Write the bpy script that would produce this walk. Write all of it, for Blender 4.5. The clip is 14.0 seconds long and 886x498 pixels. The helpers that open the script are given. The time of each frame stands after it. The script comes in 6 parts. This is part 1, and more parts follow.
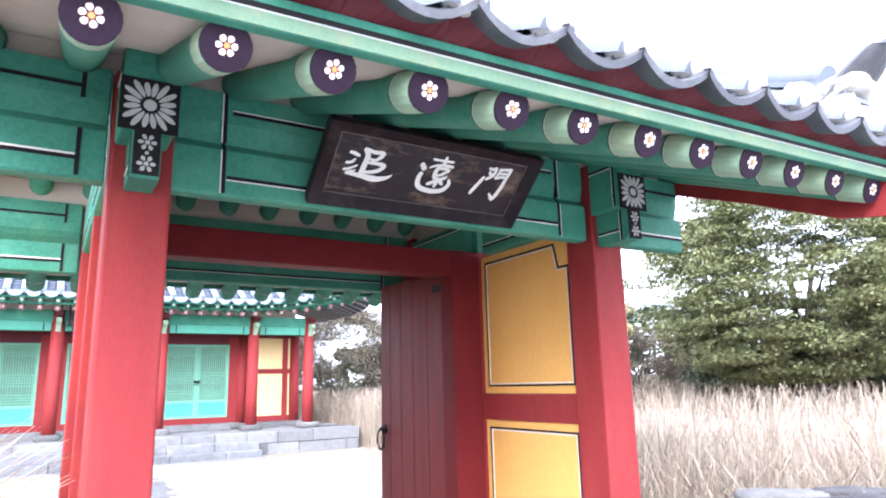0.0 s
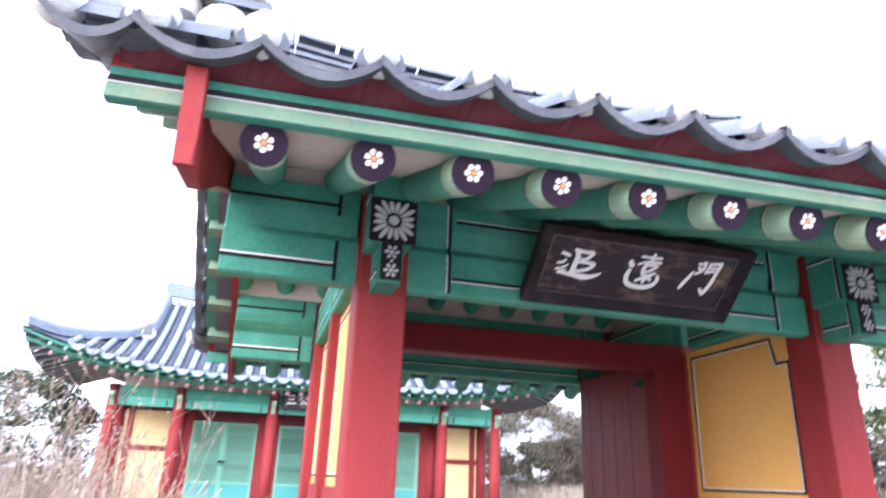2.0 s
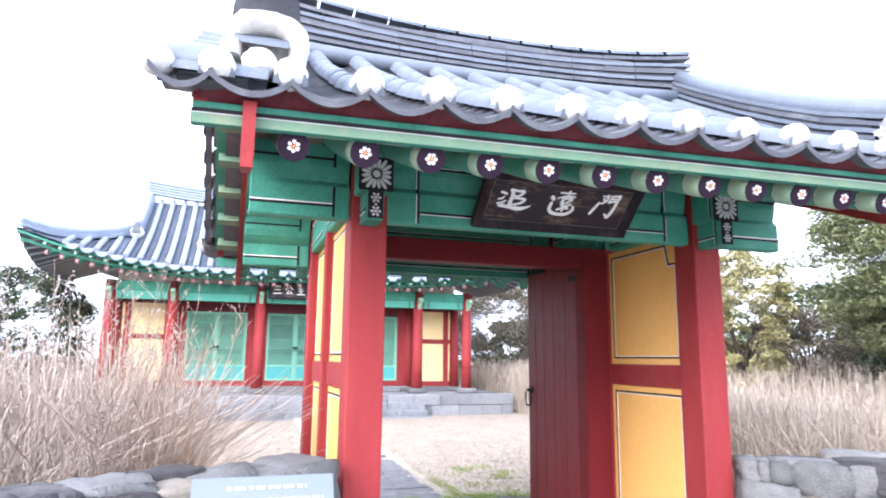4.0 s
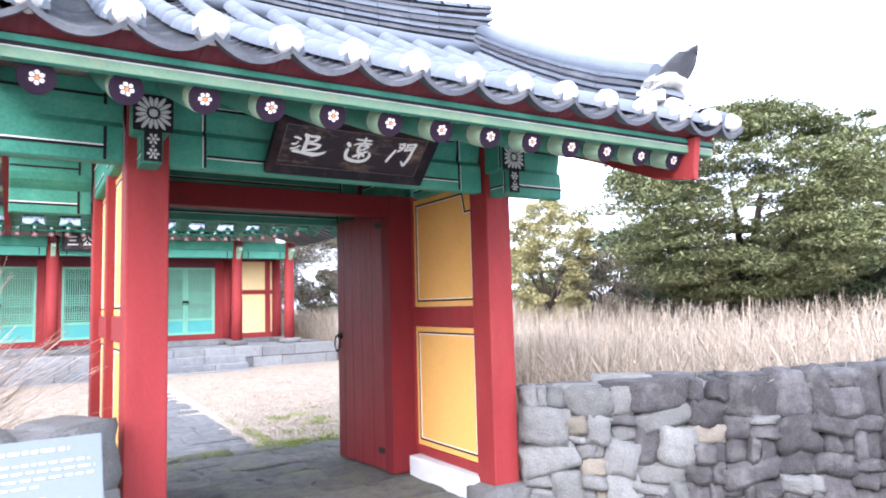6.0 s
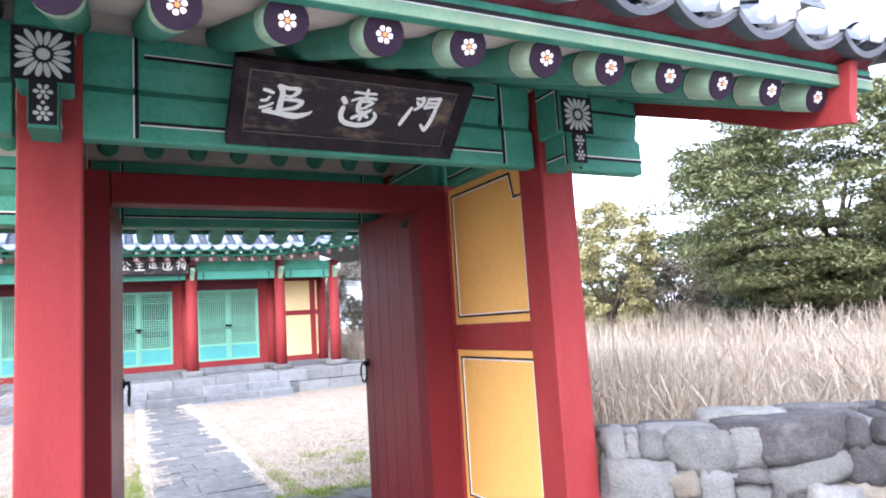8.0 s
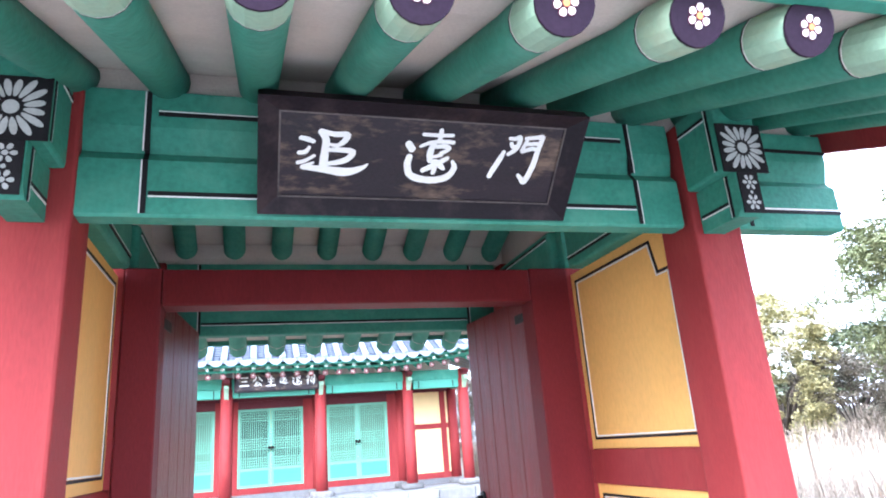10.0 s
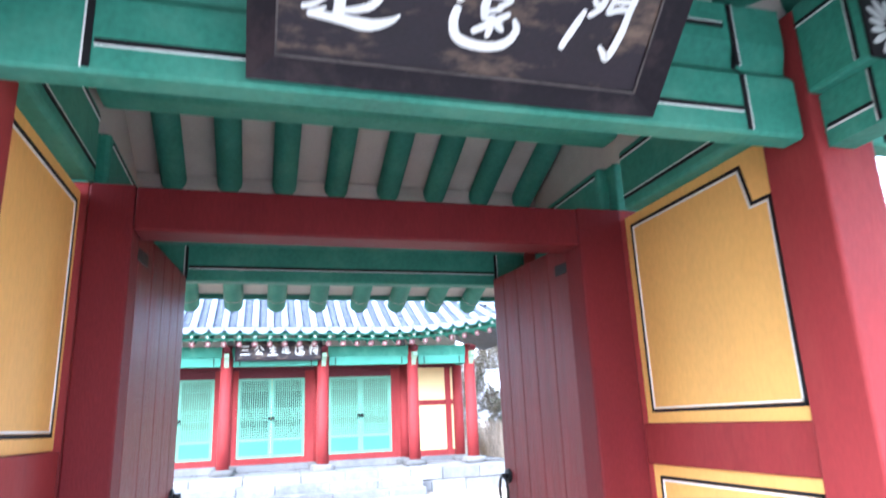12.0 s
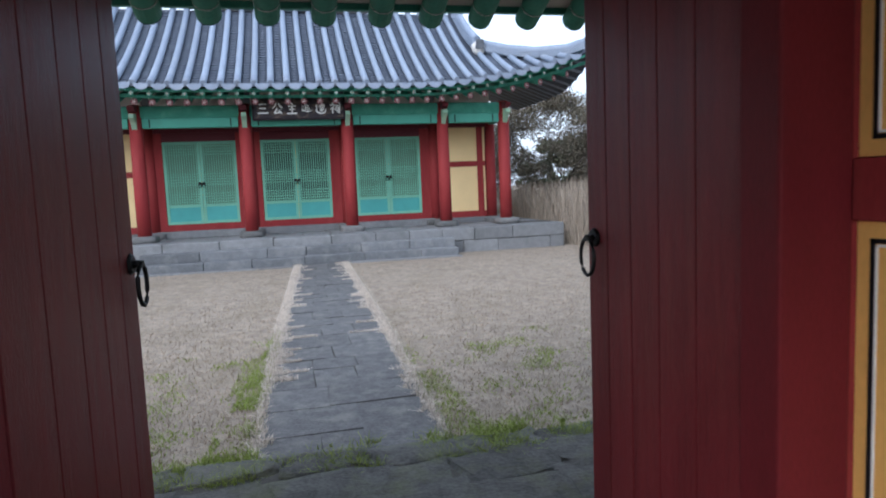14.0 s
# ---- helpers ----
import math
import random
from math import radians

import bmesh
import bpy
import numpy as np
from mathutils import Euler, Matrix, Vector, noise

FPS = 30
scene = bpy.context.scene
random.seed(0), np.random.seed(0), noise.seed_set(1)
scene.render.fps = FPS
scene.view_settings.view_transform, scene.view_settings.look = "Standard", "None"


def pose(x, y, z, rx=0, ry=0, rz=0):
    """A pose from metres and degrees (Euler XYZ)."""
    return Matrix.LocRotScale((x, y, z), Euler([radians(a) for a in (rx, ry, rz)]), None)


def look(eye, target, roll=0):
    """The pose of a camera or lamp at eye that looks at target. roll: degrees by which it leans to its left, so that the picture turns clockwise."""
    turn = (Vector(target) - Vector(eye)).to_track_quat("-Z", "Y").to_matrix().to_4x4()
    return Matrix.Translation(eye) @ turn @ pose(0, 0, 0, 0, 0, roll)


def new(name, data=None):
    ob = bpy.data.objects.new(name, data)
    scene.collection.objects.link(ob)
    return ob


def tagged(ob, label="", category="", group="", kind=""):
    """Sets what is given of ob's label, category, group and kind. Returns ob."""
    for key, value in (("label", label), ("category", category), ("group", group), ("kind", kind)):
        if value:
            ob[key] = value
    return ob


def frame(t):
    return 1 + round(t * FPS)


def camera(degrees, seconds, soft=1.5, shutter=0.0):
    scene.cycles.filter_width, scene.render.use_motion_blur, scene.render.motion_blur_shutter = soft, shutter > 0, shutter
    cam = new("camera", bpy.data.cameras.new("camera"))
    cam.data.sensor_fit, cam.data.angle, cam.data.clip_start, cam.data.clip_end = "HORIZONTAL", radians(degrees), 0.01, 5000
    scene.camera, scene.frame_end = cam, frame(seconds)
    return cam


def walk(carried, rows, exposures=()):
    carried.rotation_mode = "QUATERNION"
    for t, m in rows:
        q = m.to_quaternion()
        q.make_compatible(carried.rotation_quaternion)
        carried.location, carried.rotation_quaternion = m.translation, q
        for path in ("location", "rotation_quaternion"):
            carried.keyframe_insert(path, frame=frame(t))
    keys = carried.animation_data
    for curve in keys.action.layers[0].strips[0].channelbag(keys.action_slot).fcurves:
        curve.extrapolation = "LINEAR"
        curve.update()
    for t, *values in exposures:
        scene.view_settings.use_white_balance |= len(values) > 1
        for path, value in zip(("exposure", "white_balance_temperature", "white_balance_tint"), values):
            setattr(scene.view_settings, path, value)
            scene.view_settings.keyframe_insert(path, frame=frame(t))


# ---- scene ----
cam = camera(68.7, 14.0, 1.9, 0.3)
PATH = [
    (0, (-1.646, -2.918, 1.568), (-0.625, -1.247, 1.977), -1.4),
    (0.5, (-1.643, -2.945, 1.607), (-0.578, -1.334, 2.128), -1.7),
    (1, (-1.756, -2.993, 1.655), (-0.893, -1.344, 2.389), -1.5),
    (1.5, (-1.796, -3.017, 1.638), (-1.245, -1.278, 2.457), 2.9),
    (2, (-1.886, -3.048, 1.548), (-1.396, -1.229, 2.219), 2.2),
    (2.2, (-2.033, -3.128, 1.541), (-1.582, -1.264, 2.107), 1.1),
    (4.3, (-2.192, -4.401, 1.522), (-1.521, -2.538, 1.799), -0.1),
    (4.5, (-2.176, -4.493, 1.539), (-1.438, -2.649, 1.771), -0.8),
    (5, (-2.155, -4.56, 1.532), (-1.231, -2.799, 1.743), -1.9),
    (5.5, (-2.111, -4.537, 1.518), (-1.08, -2.832, 1.689), -2.2),
    (6, (-1.978, -4.353, 1.509), (-0.904, -2.675, 1.679), -1.6),
    (6.5, (-1.755, -4.026, 1.515), (-0.651, -2.375, 1.748), -0.5),
    (7, (-1.491, -3.845, 1.523), (-0.45, -2.151, 1.736), -2.7),
    (7.5, (-1.343, -3.559, 1.495), (-0.392, -1.812, 1.704), -4.6),
    (8, (-1.162, -3.187, 1.521), (-0.23, -1.431, 1.743), -3.6),
    (8.5, (-0.944, -2.983, 1.53), (-0.149, -1.184, 1.892), -4.0),
    (8.7, (-0.91, -2.916, 1.535), (-0.166, -1.099, 1.914), -4.4),
    (10.8, (-0.519, -2.073, 1.61), (-0.006, -0.261, 2.283), -4.2),
    (11, (-0.528, -2.052, 1.608), (-0.011, -0.243, 2.286), -4.5),
    (11.5, (-0.535, -1.956, 1.58), (-0.029, -0.142, 2.251), -4.5),
    (12, (-0.563, -1.613, 1.541), (-0.028, 0.244, 2.054), -2.4),
    (12.5, (-0.572, -1.234, 1.455), (-0.131, 0.701, 1.7), 0.4),
    (13, (-0.366, -0.934, 1.449), (0.031, 1.026, 1.404), -1.3),
    (13.5, (-0.343, -0.696, 1.433), (0.104, 1.252, 1.364), -2.2),
    (14, (-0.368, -0.296, 1.451), (0.077, 1.644, 1.262), -2.4),
]
EXPOSURE = [(0.0, 1.95, 5700, 18), (0.5, 2.3, 5700, 18), (1.0, 2.3, 5700, 20), (1.5, 1.75, 5700, 21), (2.0, 1.55, 5700, 21), (4.5, 1.55, 5700, 18), (5.5, 1.7, 5700, 18), (6.3, 1.4, 5700, 18), (7.0, 1.2, 5700, 18), (8.0, 1.6, 5650, 18), (8.7, 1.75, 5600, 18), (11.0, 2.72, 5200, 15), (11.5, 2.75, 5200, 15), (12.0, 2.45, 5250, 15), (12.4, 1.45, 5350, 15), (12.7, 0.95, 5450, 16), (13.0, 0.8, 5500, 16), (13.25, 0.5, 5500, 16), (13.6, 0.25, 5550, 15), (14.0, 0.05, 5500, 12)]
walk(cam, [(t, look(eye, target, roll)) for t, eye, target, roll in PATH], EXPOSURE)

# ---- world and sun ----
world = bpy.data.worlds.new("sky")
scene.world = world
world.use_nodes = True
wn, wl = world.node_tree.nodes, world.node_tree.links
wn.clear()
w_out = wn.new("ShaderNodeOutputWorld")
w_sky = wn.new("ShaderNodeTexSky")
w_sky.sky_type = "NISHITA"
w_sky.sun_disc = False
w_sky.sun_elevation, w_sky.sun_rotation = radians(32), radians(228)
w_sky.dust_density, w_sky.air_density = 4.0, 1.2
w_b1 = wn.new("ShaderNodeBackground")
w_b1.inputs["Strength"].default_value = 0.06
w_cloud = wn.new("ShaderNodeBackground")
w_cloud.inputs["Color"].default_value = (0.90, 0.95, 1.0, 1)
w_cloud.inputs["Strength"].default_value = 1.25
w_add = wn.new("ShaderNodeAddShader")
wl.new(w_sky.outputs[0], w_b1.inputs["Color"])
wl.new(w_b1.outputs[0], w_add.inputs[0])
wl.new(w_cloud.outputs[0], w_add.inputs[1])
wl.new(w_add.outputs[0], w_out.inputs["Surface"])

sun = new("sun", bpy.data.lights.new("sun", "SUN"))
sun.data.energy, sun.data.angle, sun.data.color = 1.5, radians(40), (1.0, 0.98, 0.96)
sun.matrix_world = look((-9, -8, 7.5), (0, 0, 0))


# ---- materials ----
def mat(name, color, rough=0.6, var=0.15, scale=6.0, fine=60.0, bump=0.15, metal=0.0, stain=None, stain_amt=0.3, stain_scale=1.5,
        per=0.0, stretch=(1, 1, 1), spec=0.4, islands=False):
    """Painted or natural surface: colour with coarse and fine variation, optional stains and piece-to-piece variation."""
    m = bpy.data.materials.new(name)
    m.use_nodes = True
    nt = m.node_tree
    N, L = nt.nodes, nt.links
    b = N["Principled BSDF"]
    b.inputs["Metallic"].default_value = metal
    b.inputs["Specular IOR Level"].default_value = spec
    tc = N.new("ShaderNodeTexCoord")
    mp = N.new("ShaderNodeMapping")
    mp.inputs["Scale"].default_value = stretch
    geo = N.new("ShaderNodeNewGeometry")
    L.new(geo.outputs["Position"], mp.inputs["Vector"])
    n1 = N.new("ShaderNodeTexNoise")
    n1.inputs["Scale"].default_value, n1.inputs["Detail"].default_value = scale, 5
    n2 = N.new("ShaderNodeTexNoise")
    n2.inputs["Scale"].default_value, n2.inputs["Detail"].default_value = fine, 4
    L.new(mp.outputs[0], n1.inputs["Vector"])
    L.new(mp.outputs[0], n2.inputs["Vector"])
    mx = N.new("ShaderNodeMath")
    mx.operation = "ADD"
    L.new(n1.outputs["Fac"], mx.inputs[0])
    L.new(n2.outputs["Fac"], mx.inputs[1])
    rng = N.new("ShaderNodeMapRange")
    rng.inputs["From Min"].default_value, rng.inputs["From Max"].default_value = 0.6, 1.4
    rng.inputs["To Min"].default_value, rng.inputs["To Max"].default_value = 1 - var, 1 + var
    L.new(mx.outputs[0], rng.inputs["Value"])
    hsv = N.new("ShaderNodeHueSaturation")
    hsv.inputs["Color"].default_value = (*color, 1)
    L.new(rng.outputs[0], hsv.inputs["Value"])
    last = hsv.outputs[0]
    if per:
        src = geo.outputs["Random Per Island"]
        if not islands:
            oi = N.new("ShaderNodeObjectInfo")
            src = oi.outputs["Random"]
        r2 = N.new("ShaderNodeMapRange")
        r2.inputs["To Min"].default_value, r2.inputs["To Max"].default_value = 1 - per, 1 + per
        L.new(src, r2.inputs["Value"])
        h2 = N.new("ShaderNodeHueSaturation")
        L.new(r2.outputs[0], h2.inputs["Value"])
        L.new(last, h2.inputs["Color"])
        last = h2.outputs[0]
    if stain:
        n3 = N.new("ShaderNodeTexNoise")
        n3.inputs["Scale"].default_value, n3.inputs["Detail"].default_value = stain_scale, 8
        n3.inputs["Roughness"].default_value = 0.65
        L.new(mp.outputs[0], n3.inputs["Vector"])
        r3 = N.new("ShaderNodeMapRange")
        r3.inputs["From Min"].default_value, r3.inputs["From Max"].default_value = 0.5, 0.68
        r3.inputs["To Max"].default_value = stain_amt
        L.new(n3.outputs["Fac"], r3.inputs["Value"])
        mixc = N.new("ShaderNodeMix")
        mixc.data_type = "RGBA"
        L.new(r3.outputs[0], mixc.inputs["Factor"])
        L.new(last, mixc.inputs[6])
        mixc.inputs[7].default_value = (*stain, 1)
        last = mixc.outputs[2]
    L.new(last, b.inputs["Base Color"])
    rr = N.new("ShaderNodeMapRange")
    rr.inputs["To Min"].default_value, rr.inputs["To Max"].default_value = max(rough - 0.12, 0.05), min(rough + 0.12, 1)
    L.new(n1.outputs["Fac"], rr.inputs["Value"])
    L.new(rr.outputs[0], b.inputs["Roughness"])
    if bump:
        bp = N.new("ShaderNodeBump")
        bp.inputs["Strength"].default_value, bp.inputs["Distance"].default_value = bump, 0.01
        L.new(mx.outputs[0], bp.inputs["Height"])
        L.new(bp.outputs[0], b.inputs["Normal"])
    return m


GREEN = mat("green_paint", (0.055, 0.245, 0.175), 0.6, 0.26, 3.5, 45, 0.3, stain=(0.12, 0.31, 0.225), stain_amt=0.5, stain_scale=3.5, spec=0.25)
GREEN_LIGHT = mat("pale_green_paint", (0.30, 0.47, 0.335), 0.6, 0.14, 5, 60, 0.2, stain=(0.45, 0.30, 0.16), stain_amt=0.25, stain_scale=5)
PLANK_EDGE = mat("faded_green_edge", (0.13, 0.225, 0.145), 0.6, 0.14, 5, 60, 0.2, stain=(0.36, 0.25, 0.14), stain_amt=0.3, stain_scale=5)
# Shade of the passage is put into the red of door posts and lintel.
RED_SHADED = mat("shaded_red_paint", (0.135, 0.014, 0.017), 0.58, 0.18, 3, 60, 0.15, stretch=(2, 2, 0.5), spec=0.14)
RED = mat("red_paint", (0.245, 0.032, 0.033), 0.6, 0.16, 3, 60, 0.15, stain=(0.31, 0.055, 0.048), stain_amt=0.45, stain_scale=2.5, stretch=(2, 2, 0.4), spec=0.14)
RED_DARK = mat("maroon_and_shaded_red", (0.105, 0.012, 0.020), 0.6, 0.14, 4, 50, 0.2, stretch=(3, 3, 0.5))
DOOR_RED = mat("door_paint", (0.140, 0.018, 0.020), 0.36, 0.32, 5, 60, 0.25, spec=0.22, per=0.10, stain=(0.20, 0.045, 0.038), stain_amt=0.4, stain_scale=3, stretch=(4, 4, 0.4))
YELLOW = mat("ochre_paint", (0.79, 0.45, 0.125), 0.65, 0.10, 2, 50, 0.1, stain=(0.62, 0.31, 0.075), stain_amt=0.4, stain_scale=2, stretch=(1, 1, 0.5))
YELLOW_DEEP = mat("deep_ochre_border", (0.66, 0.30, 0.04), 0.65, 0.08, 3, 50, 0.1)
BLACK = mat("black_paint", (0.014, 0.013, 0.015), 0.6, 0.2, 8, 60, 0.1, spec=0.15)
DISC = mat("dark_violet_paint", (0.020, 0.011, 0.022), 0.65, 0.25, 12, 80, 0.15, spec=0.12)
WHITE = mat("white_paint", (0.78, 0.78, 0.76), 0.6, 0.08, 10, 80, 0.1)
GREY_PETAL = mat("grey_white_paint", (0.46, 0.47, 0.46), 0.6, 0.15, 15, 80, 0.1)
ORANGE = mat("orange_paint", (0.75, 0.28, 0.08), 0.6, 0.1, 10, 60, 0.1)
PINK = mat("pink_paint", (0.40, 0.27, 0.26), 0.6, 0.1, 10, 60, 0.1)
PLASTER = mat("lime_plaster", (0.60, 0.54, 0.485), 0.85, 0.10, 4, 90, 0.3, stain=(0.34, 0.30, 0.26), stain_amt=0.4)
MORTAR = mat("white_mortar", (0.62, 0.61, 0.58), 0.9, 0.14, 8, 60, 0.6, stain=(0.42, 0.42, 0.38), stain_amt=0.5, stain_scale=9)
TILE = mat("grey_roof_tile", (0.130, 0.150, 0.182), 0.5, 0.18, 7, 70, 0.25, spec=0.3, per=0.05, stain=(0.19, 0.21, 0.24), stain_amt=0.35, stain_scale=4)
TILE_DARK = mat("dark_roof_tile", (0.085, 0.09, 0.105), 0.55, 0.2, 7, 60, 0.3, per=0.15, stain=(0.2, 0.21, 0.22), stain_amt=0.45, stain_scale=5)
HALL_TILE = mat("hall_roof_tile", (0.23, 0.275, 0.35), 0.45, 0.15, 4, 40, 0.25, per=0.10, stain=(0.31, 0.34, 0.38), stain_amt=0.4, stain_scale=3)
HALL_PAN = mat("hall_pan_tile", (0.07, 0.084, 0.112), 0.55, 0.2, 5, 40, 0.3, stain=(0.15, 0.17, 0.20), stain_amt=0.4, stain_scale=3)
PLAQUE = mat("plaque_wood", (0.016, 0.010, 0.016), 0.5, 0.4, 5, 60, 0.3, stain=(0.25, 0.17, 0.115), stain_amt=0.7, stain_scale=4.5, stretch=(1, 2, 2.6))
PLAQUE_EDGE = mat("plaque_frame_wood", (0.013, 0.009, 0.013), 0.55, 0.3, 6, 60, 0.2, spec=0.2, stain=(0.09, 0.06, 0.06), stain_amt=0.35, stain_scale=7)
WORN_RULE = mat("worn_rule", (0.10, 0.085, 0.08), 0.6, 0.4, 14, 80, 0.2, stain=(0.02, 0.015, 0.018), stain_amt=0.9, stain_scale=6)
LETTER = mat("white_lettering", (0.86, 0.86, 0.84), 0.6, 0.05, 12, 80, 0.05)
STONE = mat("grey_stone", (0.15, 0.149, 0.144), 0.9, 0.35, 12, 60, 1.0, per=0.28, stain=(0.10, 0.10, 0.10), stain_amt=0.6, stain_scale=3)
STONE_WARM = mat("tan_stone", (0.19, 0.168, 0.135), 0.85, 0.22, 9, 55, 0.7, per=0.3, stain=(0.14, 0.13, 0.12), stain_amt=0.55, stain_scale=3)
STONE_DARK = mat("dark_basalt", (0.058, 0.054, 0.056), 0.9, 0.5, 12, 60, 1.0, per=0.3, stain=(0.17, 0.165, 0.16), stain_amt=0.5, stain_scale=4)
FLAG = mat("mossy_flagstone", (0.09, 0.087, 0.078), 0.9, 0.6, 9, 45, 1.0, per=0.25, stain=(0.13, 0.14, 0.06), stain_amt=0.6, stain_scale=2.5)
PAVE = mat("path_slab", (0.108, 0.105, 0.103), 0.85, 0.45, 8, 45, 0.9, per=0.10, stain=(0.22, 0.21, 0.18), stain_amt=0.4, stain_scale=4)
BLOCK_DARK = mat("stained_block", (0.13, 0.135, 0.14), 0.85, 0.3, 7, 50, 0.7, per=0.35, stain=(0.28, 0.28, 0.27), stain_amt=0.6, stain_scale=2)
BLOCK = mat("granite_block", (0.185, 0.188, 0.19), 0.8, 0.22, 7, 50, 0.5, per=0.2, stain=(0.12, 0.125, 0.12), stain_amt=0.65, stain_scale=2)
PLINTH = mat("white_plinth", (0.56, 0.57, 0.59), 0.8, 0.1, 6, 60, 0.3)
WALL_CORE = mat("wall_core_rubble", (0.085, 0.08, 0.075), 0.95, 0.35, 10, 50, 0.8)
HALL_GREEN = mat("hall_beam_green", (0.075, 0.31, 0.23), 0.6, 0.12, 4, 50, 0.1)
EARTH = mat("joint_earth", (0.07, 0.065, 0.055), 0.95, 0.3, 8, 60, 0.6)
IRON = mat("black_iron", (0.02, 0.02, 0.02), 0.45, 0.3, 20, 90, 0.3, metal=0.6)
BOARD = mat("pale_sign_panel", (0.15, 0.175, 0.195), 0.5, 0.06, 3, 60, 0.1)
STEEL = mat("grey_steel", (0.25, 0.25, 0.26), 0.4, 0.15, 6, 60, 0.15, metal=0.7)
DOOR_GREEN = mat("hall_door_green", (0.19, 0.45, 0.32), 0.6, 0.12, 4, 50, 0.1, per=0.06)
PALE_YELLOW = mat("pale_yellow_paint", (0.80, 0.60, 0.30), 0.7, 0.08, 2, 50, 0.1)
BOUNCE_GROUND = mat("bounce_ground", (0.22, 0.208, 0.19), 0.95, 0.2, 2.5, 50, 0.7, stain=(0.27, 0.25, 0.22), stain_amt=0.5)
DOOR_TEAL = mat("hall_door_teal", (0.085, 0.36, 0.33), 0.6, 0.10, 4, 50, 0.1)
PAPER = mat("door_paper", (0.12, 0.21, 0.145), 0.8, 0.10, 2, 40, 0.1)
# Middle doors: the darkness behind the lattice is put into this backing's colour.
BACKING_SHADED = mat("shaded_door_backing", (0.022, 0.042, 0.036), 0.8, 0.3, 2, 40, 0.1)
REED = mat("dry_reed", (0.34, 0.285, 0.225), 0.8, 0.2, 1.2, 9, 0.0, per=0.35, islands=True, spec=0.15)
BRUSH = mat("dry_brush", (0.41, 0.345, 0.29), 0.85, 0.2, 2, 12, 0.0, per=0.35, islands=True, spec=0.15)
LEAF = mat("evergreen_leaf", (0.165, 0.185, 0.09), 0.6, 0.30, 0.9, 8, 0.0, per=0.45, islands=True, spec=0.12, stain=(0.25, 0.225, 0.115), stain_amt=0.5, stain_scale=0.8)
LEAF_YELLOW = mat("yellowish_leaf", (0.38, 0.35, 0.17), 0.55, 0.3, 0.9, 8, 0.0, per=0.4, islands=True, spec=0.3)
LEAF_DARK = mat("dark_leaf", (0.075, 0.095, 0.05), 0.6, 0.3, 0.9, 8, 0.0, per=0.45, islands=True, spec=0.25)
TWIG = mat("bare_twig", (0.19, 0.165, 0.12), 0.85, 0.25, 3, 12, 0.0, per=0.3, islands=True)
BARK = mat("bark", (0.075, 0.06, 0.048), 0.9, 0.3, 8, 40, 0.8, stretch=(1, 1, 0.3))
BLADE = mat("lawn_blade", (0.325, 0.262, 0.198), 0.85, 0.35, 1.5, 9, 0.0, per=0.3, islands=True, spec=0.15)
BLADE_PALE = mat("bleached_blade", (0.56, 0.49, 0.41), 0.85, 0.2, 1.5, 9, 0.0, per=0.25, islands=True, spec=0.15)
BLADE_GREEN = mat("green_blade", (0.22, 0.27, 0.06), 0.8, 0.2, 1.5, 9, 0.0, per=0.35, islands=True, spec=0.15)


def ground_material():
    """Dry lawn: straw over soil, with mossy green patches in places."""
    m = mat("dry_lawn", (0.28, 0.23, 0.175), 0.95, 0.5, 9, 55, 1.0, stain=(0.20, 0.165, 0.11), stain_amt=0.65, stain_scale=1.3)
    return m


GROUND = ground_material()


# ---- mesh helpers ----
ORIGIN = {}


def thing(name, at, label, category, group="", kind=""):
    ob = new(name)
    ob.empty_display_size = 0.1
    ob.location = at
    ORIGIN[ob] = Vector(at)
    return tagged(ob, label, category, group, kind)


ASKEW = set()


def askew(p):
    """The gate's roof sits a little turned on its columns: most at the eave and the ridge, not at all at the beams."""
    w = min(1.0, max(0.0, (0.1 - p.y) / 1.2, (p.z - 2.98) / 0.6))
    return Vector((p.x, p.y - 0.035 * p.x * w, p.z))


def part(name, bm, material, parent, label="", smooth=False):
    """One mesh object under a thing or part; the bmesh is given in world coordinates."""
    org = ORIGIN.get(parent, Vector((0, 0, 0)))
    if parent in ASKEW:
        for v in bm.verts:
            v.co = askew(v.co)
    bmesh.ops.translate(bm, verts=bm.verts, vec=-org)
    me = bpy.data.meshes.new(name)
    bm.to_mesh(me)
    bm.free()
    mats = material if isinstance(material, (list, tuple)) else [material]
    for q in mats:
        me.materials.append(q)
    if smooth:
        me.shade_smooth()
        me.set_sharp_from_angle(angle=radians(40))
    ob = new(name, me)
    ob.parent = parent
    ORIGIN[ob] = org
    if parent in ASKEW:
        ASKEW.add(ob)
    if label:
        tagged(ob, label)
    return ob


def loose_parts(name, bm, material, parent, label=""):
    """Each connected piece of the bmesh as a part of its own."""
    left = set(bm.verts)
    while left:
        seed = left.pop()
        isle, todo = {seed}, [seed]
        while todo:
            for e in todo.pop().link_edges:
                for v in e.verts:
                    if v not in isle:
                        isle.add(v)
                        todo.append(v)
        left -= isle
        nb = bmesh.new()
        at = {v: nb.verts.new(v.co) for v in isle}
        for f in {f for v in isle for f in v.link_faces}:
            g = nb.faces.new([at[v] for v in f.verts])
            g.material_index = f.material_index
        part(name, nb, material, parent, label)
    bm.free()


